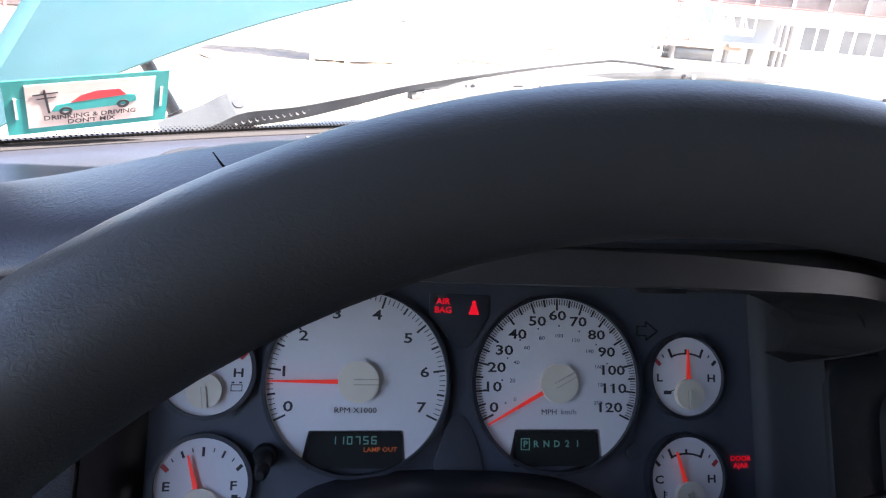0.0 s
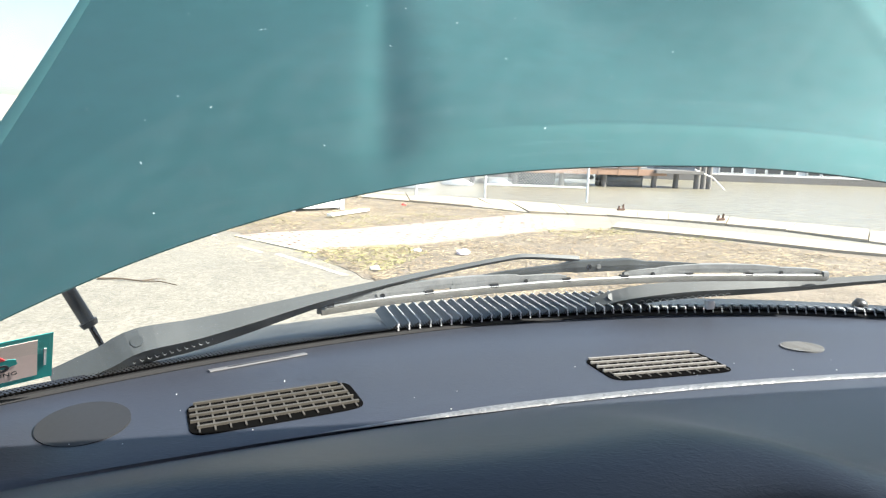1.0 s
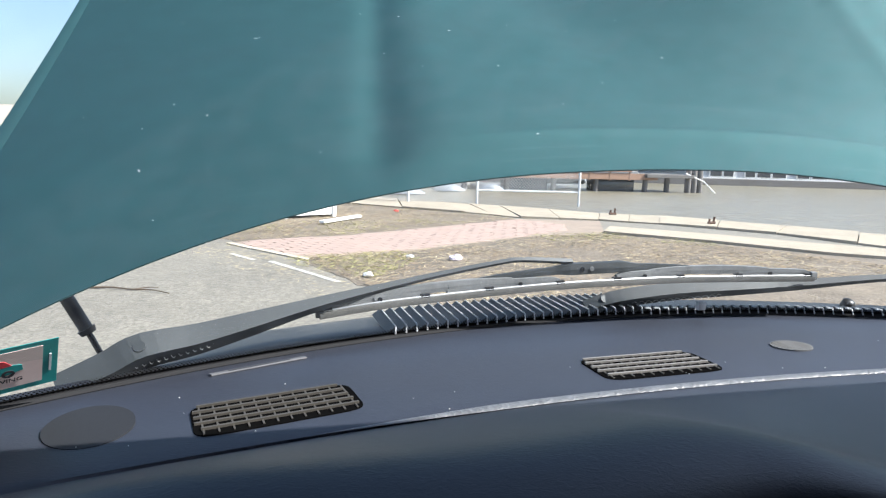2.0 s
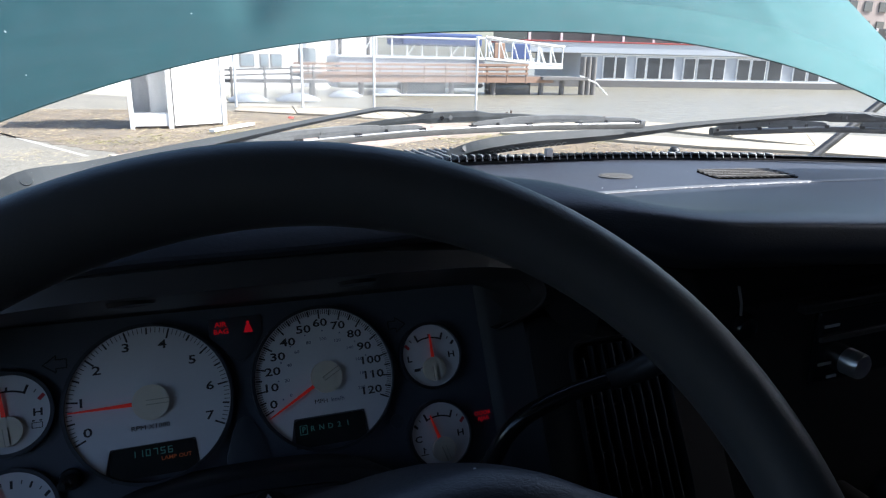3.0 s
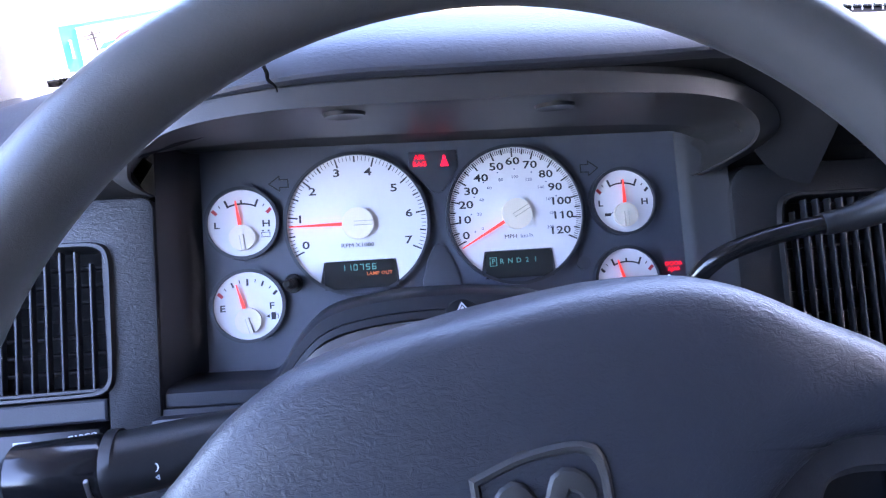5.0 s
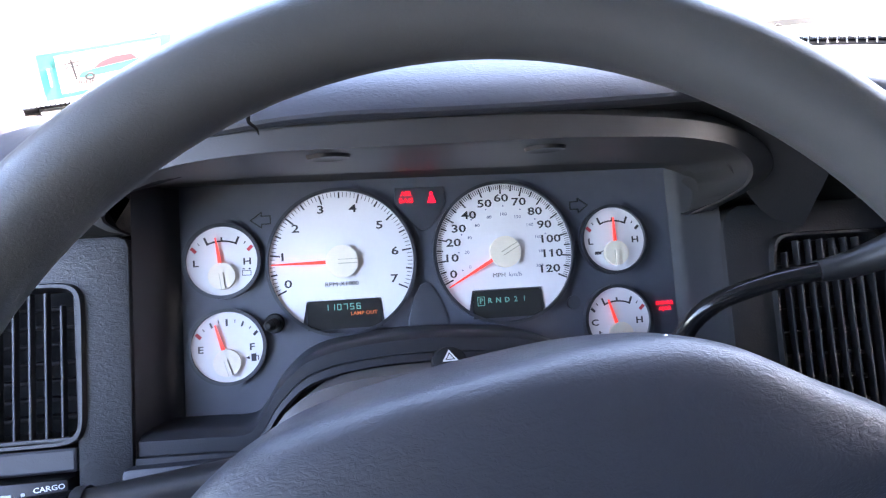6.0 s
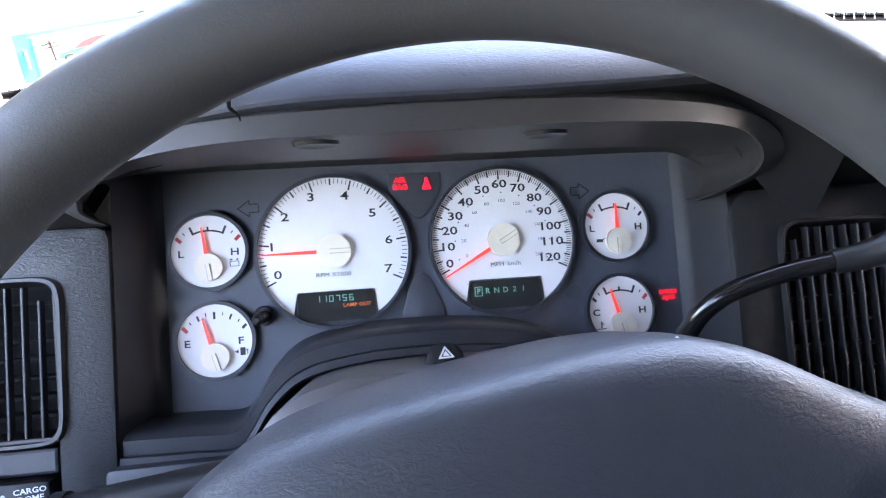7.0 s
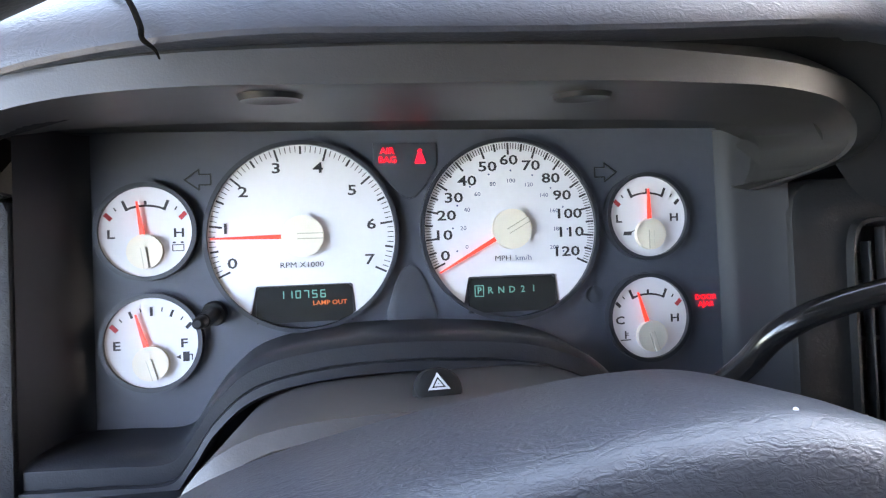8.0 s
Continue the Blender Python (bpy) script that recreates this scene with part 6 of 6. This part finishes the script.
GROUPS = [(5.45, 6.45), (6.66, 7.52), (8.66, 9.50), (9.75, 10.92), (11.16, 12.34), (13.44, 14.48), (14.82, 16.18), (16.45, 17.56), (19.0, 20.2), (20.5, 21.9), (22.3, 23.66), (25.1, 26.4), (26.75, 27.9),
          (30.4, 31.7), (32.1, 33.4), (33.8, 35.1), (38.0, 39.3), (39.7, 41.0), (41.4, 42.7), (45.8, 47.1), (47.5, 48.8)]
for x0, x1 in GROUPS:
    w = part("window", boxed((x0 - 0.12, -0.09, 0.72), (x1 + 0.12, -0.01, 2.70), 0.01), PAINT, hall, "tall white-framed window")
    part("pane", boxed((x0, -0.115, 0.80), (x1, -0.085, 2.60)), DARKWIN, w)
white = thing("boathouse", pose(0.35, 47.6, -0.9, 0, 0, 15), "white boathouse with dark-framed windows", "building")
part("wall", boxed((-4, 0, 0), (17, 6, 4.6)), PAINT, white)
part("roof", boxed((-4.3, -0.4, 4.6), (17.4, 6.4, 4.9), 0.03), OLDWOOD, white)
for x0, x1, z0, z1 in ((6.2, 7.25, 1.4, 2.3), (7.65, 8.3, 1.4, 2.3), (8.45, 9.3, 1.4, 2.3), (10.6, 12.0, 1.65, 2.75), (2.5, 3.8, 1.4, 2.3)):
    w = part("window", boxed((x0, -0.06, z0), (x1, 0.02, z1), 0.01), OLDWOOD, white)
    part("pane", boxed((x0 + 0.08, -0.08, z0 + 0.08), (x1 - 0.08, -0.05, z1 - 0.08)), mat("boathouse_glass", (0.20, 0.24, 0.26), 0.1, var=0.3, scale=1.5), w)
for x in (13.2, 15.6):
    bm = bmesh.new()
    tube(bm, [(x, -1.5, -0.8), (x, -1.5, 6)], 0.16, 8)
    part("mast", bm, OLDWOOD, white)

pavilion = thing("pavilion", pose(-9.0, 24.0, 0), "small pavilion with a white gable and red timber posts", "pavilion")
part("wall", boxed((-5.0, 1.2, 0), (3.6, 4.0, 1.6)), mat("tan_wall", (0.50, 0.38, 0.32), 0.8, var=0.12, scale=3), pavilion)
bm = bmesh.new()
for x0, x1, zt in ((-5.2, 4.0, 2.30),):
    a = [bm.verts.new(p) for p in ((x0, -0.3, 1.56), (x1, -0.3, 1.56), (x1, 2.3, zt + 0.3), (x0, 2.3, zt + 0.3), (x0, 4.6, 1.56), (x1, 4.6, 1.56))]
    bm.faces.new((a[0], a[1], a[2], a[3]))
    bm.faces.new((a[3], a[2], a[5], a[4]))
thick(bm, 0.08)
part("roof", bm, mat("shingle", (0.42, 0.36, 0.30), 0.85, var=0.2, scale=5), pavilion)
part("gable", prism(bmesh.new(), [(-0.62, 1.50), (1.15, 1.50), (0.34, 2.28)], -0.45, -0.35), PAINT, pavilion, "white gable")
for sx in (0, 1):
    beam(pavilion, "gable_edge", ((-0.68 if sx == 0 else 1.21), -0.48, 1.50), (0.34, -0.48, 2.34), 0.05, OLDWOOD)
beam(pavilion, "beam", (-5.0, -0.4, 1.50), (3.9, -0.4, 1.50), 0.06, REDPAINT)
for x in (-4.6, -2.4, -0.6, 1.15, 2.0, 3.6):
    beam(pavilion, "post", (x, -0.4, 0), (x, -0.4, 1.5), 0.06, REDPAINT)
    beam(pavilion, "knee_brace", (x, -0.4, 1.05), (x + 0.35, -0.4, 1.46), 0.04, REDPAINT)
part("doorway", boxed((0.6, 1.15, 0.0), (1.3, 1.21, 1.35)), DARKWIN, pavilion)

far = thing("brick_block", pose(160, 122, -0.9), "distant flat-roofed brick building", "building")
part("wall", boxed((-12, 0, 0), (40, 20, 34)), mat("far_brick", (0.34, 0.27, 0.24), 0.8, var=0.1, scale=0.3), far)
for k in range(8):
    for r in range(6):
        part("window", boxed((-10 + 5.5 * k, -0.3, 6 + 4.6 * r), (-7.2 + 5.5 * k, 0.1, 8.4 + 4.6 * r)), DARKWIN, far)

# ---- pavers of the path, last ----
path = thing("paved_path", pose(0, 0, 0), "faded pink paved path crossing the soil", "path", kind="structure")
PATHPOLY = [(-0.40, 10.80), (0.5, 9.35), (2.0, 9.8), (4.8, 11.5), (5.9, 12.3), (6.4, 13.4), (5.7, 14.3), (4.4, 13.5), (1.5, 11.6), (0.0, 11.1)]
stone = mesh_of(boxed((-0.145, -0.070, 0.0), (0.145, 0.070, 0.026), 0.006), "paver", PAVER, False)
random.seed(8)
row = 0
v = -2.0
ca, sa = math.cos(radians(24)), math.sin(radians(24))
while v < 6.0:
    u = -3.0 + (0.15 if row % 2 else 0.0)
    while u < 9.0:
        x, y = 1.6 + u * ca - v * sa, 9.8 + u * sa + v * ca
        if inside(x, y, PATHPOLY):
            p = new("paver", stone)
            p.parent = path
            p.matrix_local = pose(x, y, -0.012 + random.uniform(-0.002, 0.002), random.uniform(-0.8, 0.8), random.uniform(-0.8, 0.8), 24 + random.uniform(-0.7, 0.7))
        u += 0.30
    v += 0.15
    row += 1


# ---- centre stack, far right ----
radio = thing("car_radio", pose(0.574, -0.065, 1.292), "black car stereo with a silver knob", "car stereo")
part("body", boxed((-0.062, 0.0, -0.034), (0.115, 0.06, 0.036), 0.003), GLOSS_BLACK, radio)
part("top_strip", boxed((-0.085, -0.002, 0.037), (0.125, 0.05, 0.046), 0.002), BLACK, radio)
bm = bmesh.new()
tube(bm, [(-0.018, 0.002, -0.016), (-0.018, -0.014, -0.016), (-0.018, -0.016, -0.016)], [0.0125, 0.0120, 0.0105], 26)
part("volume_knob", bm, CHROME, radio, "silver volume knob")
part("slot_edge", boxed((-0.060, -0.003, 0.008), (0.110, 0.002, 0.0125), 0.001), TRIM, radio)
for x, z, w in ((-0.056, 0.022, 0.018), (-0.056, -0.014, 0.016), (-0.042, -0.028, 0.012)):
    part("print_bar", boxed((x, -0.0012, z - 0.0012), (x + w, 0.001, z + 0.0012)), STEEL_GREY, radio)
for x in (0.560, 0.640):
    dial = thing("heater_knob", pose(x, -0.095, 1.130), "black round heater knob with a pale pointer", "knob", "heater knobs")
    bm = bmesh.new()
    tube(bm, [(0, 0.02, 0), (0, -0.008, 0), (0, -0.016, 0), (0, -0.018, 0)], [0.026, 0.025, 0.020, 0.018], 30)
    part("knob", bm, BLACK, dial)
    part("pointer", boxed((-0.0010, -0.0192, 0.004), (0.0010, -0.0170, 0.018), 0.0003), WHITE_INK, dial)
mount = thing("clip_mount", pose(0.424, -0.062, 1.326), "small black round clip with a thin upright rod", "clip mount")
bm = bmesh.new()
tube(bm, [(0, 0.02, 0), (0, 0.0, 0), (0, -0.006, 0), (0, -0.008, 0)], [0.011, 0.0125, 0.010, 0.006], 22)
part("clip_body", bm, GLOSS_BLACK, mount)
bm = bmesh.new()
tube(bm, [(-0.004, 0.0, 0.008), (-0.006, 0.0, 0.022), (-0.010, 0.001, 0.036)], 0.0011, 8)
part("rod", bm, CHROME, mount)

# ---- cab shell: unseen linings, openings sized for the light they admit ----
SHELL = mat("cab_lining", (0.06, 0.06, 0.066), 0.8, var=0.08, scale=6, bump=0.2, bscale=200)
# roof, its front edge set to bound the shade on the dash pad
tagged(part("ceiling", boxed((-0.43, -1.35, 1.80), (1.28, -0.010, 1.86)), SHELL), "grey cloth roof lining", "ceiling", kind="structure")
# rear wall left solid, so that no light enters from behind
bm = boxed((-0.47, -1.40, 0.5), (1.34, -1.35, 1.86))
tagged(part("wall_back", bm, SHELL), "grey cab rear lining", "wall", kind="structure")
# right door; its window opening is kept narrow to hold back light
bm = boxed((1.27, -1.35, 0.5), (1.34, 0.10, 1.58))
box(bm, (1.27, -1.35, 1.58), (1.34, -0.55, 1.86))
box(bm, (1.27, -0.55, 1.77), (1.34, 0.10, 1.86))
box(bm, (1.27, 0.02, 1.58), (1.34, 0.10, 1.77))
tagged(part("wall_right", bm, SHELL), "grey right door lining round its window opening", "wall", kind="structure")
# left door; its sill height is set by the light wanted inside
bm = boxed((-0.47, -1.35, 0.5), (-0.43, 0.10, 1.345))
box(bm, (-0.47, -0.02, 1.345), (-0.43, 0.24, 1.86))
box(bm, (-0.47, -1.35, 1.345), (-0.43, -0.95, 1.86))
tagged(part("wall_left", bm, SHELL), "grey left door lining round its window opening", "wall", kind="structure")
tagged(part("floor", boxed((-0.47, -1.40, 0.5), (1.34, 0.2, 0.55)), SHELL), "dark cab floor", "floor", kind="structure")
tagged(part("wall_front", boxed((-0.47, 0.16, 0.5), (1.34, 0.20, 1.33)), SHELL), "dark bulkhead under the dashboard", "wall", kind="structure")
PILLAR = mat("pillar_lining", (0.24, 0.235, 0.25), 0.6, var=0.05, scale=8, bump=0.08, bscale=900)
for s, name in ((-1, "pillar_left"), (1, "pillar_right")):
    bm = bmesh.new()

    def post(u, v):
        z = 1.375 + 0.45 * u
        x = MID + s * (half(z) + 0.004)
        y = glass_y(x, z)
        out = [(-0.010, 0.004), (-0.006, -0.020), (0.012, -0.050), (0.040, -0.075), (0.085, -0.085), (0.095, -0.02), (0.06, 0.03), (0.0, 0.012)][v % 8]
        return (x + s * out[0], y + out[1], z)

    sheet(bm, post, lin(0, 1, 14), range(9))
    tagged(part(name, bm, PILLAR), "pale grey windscreen pillar trim", "pillar", kind="structure")
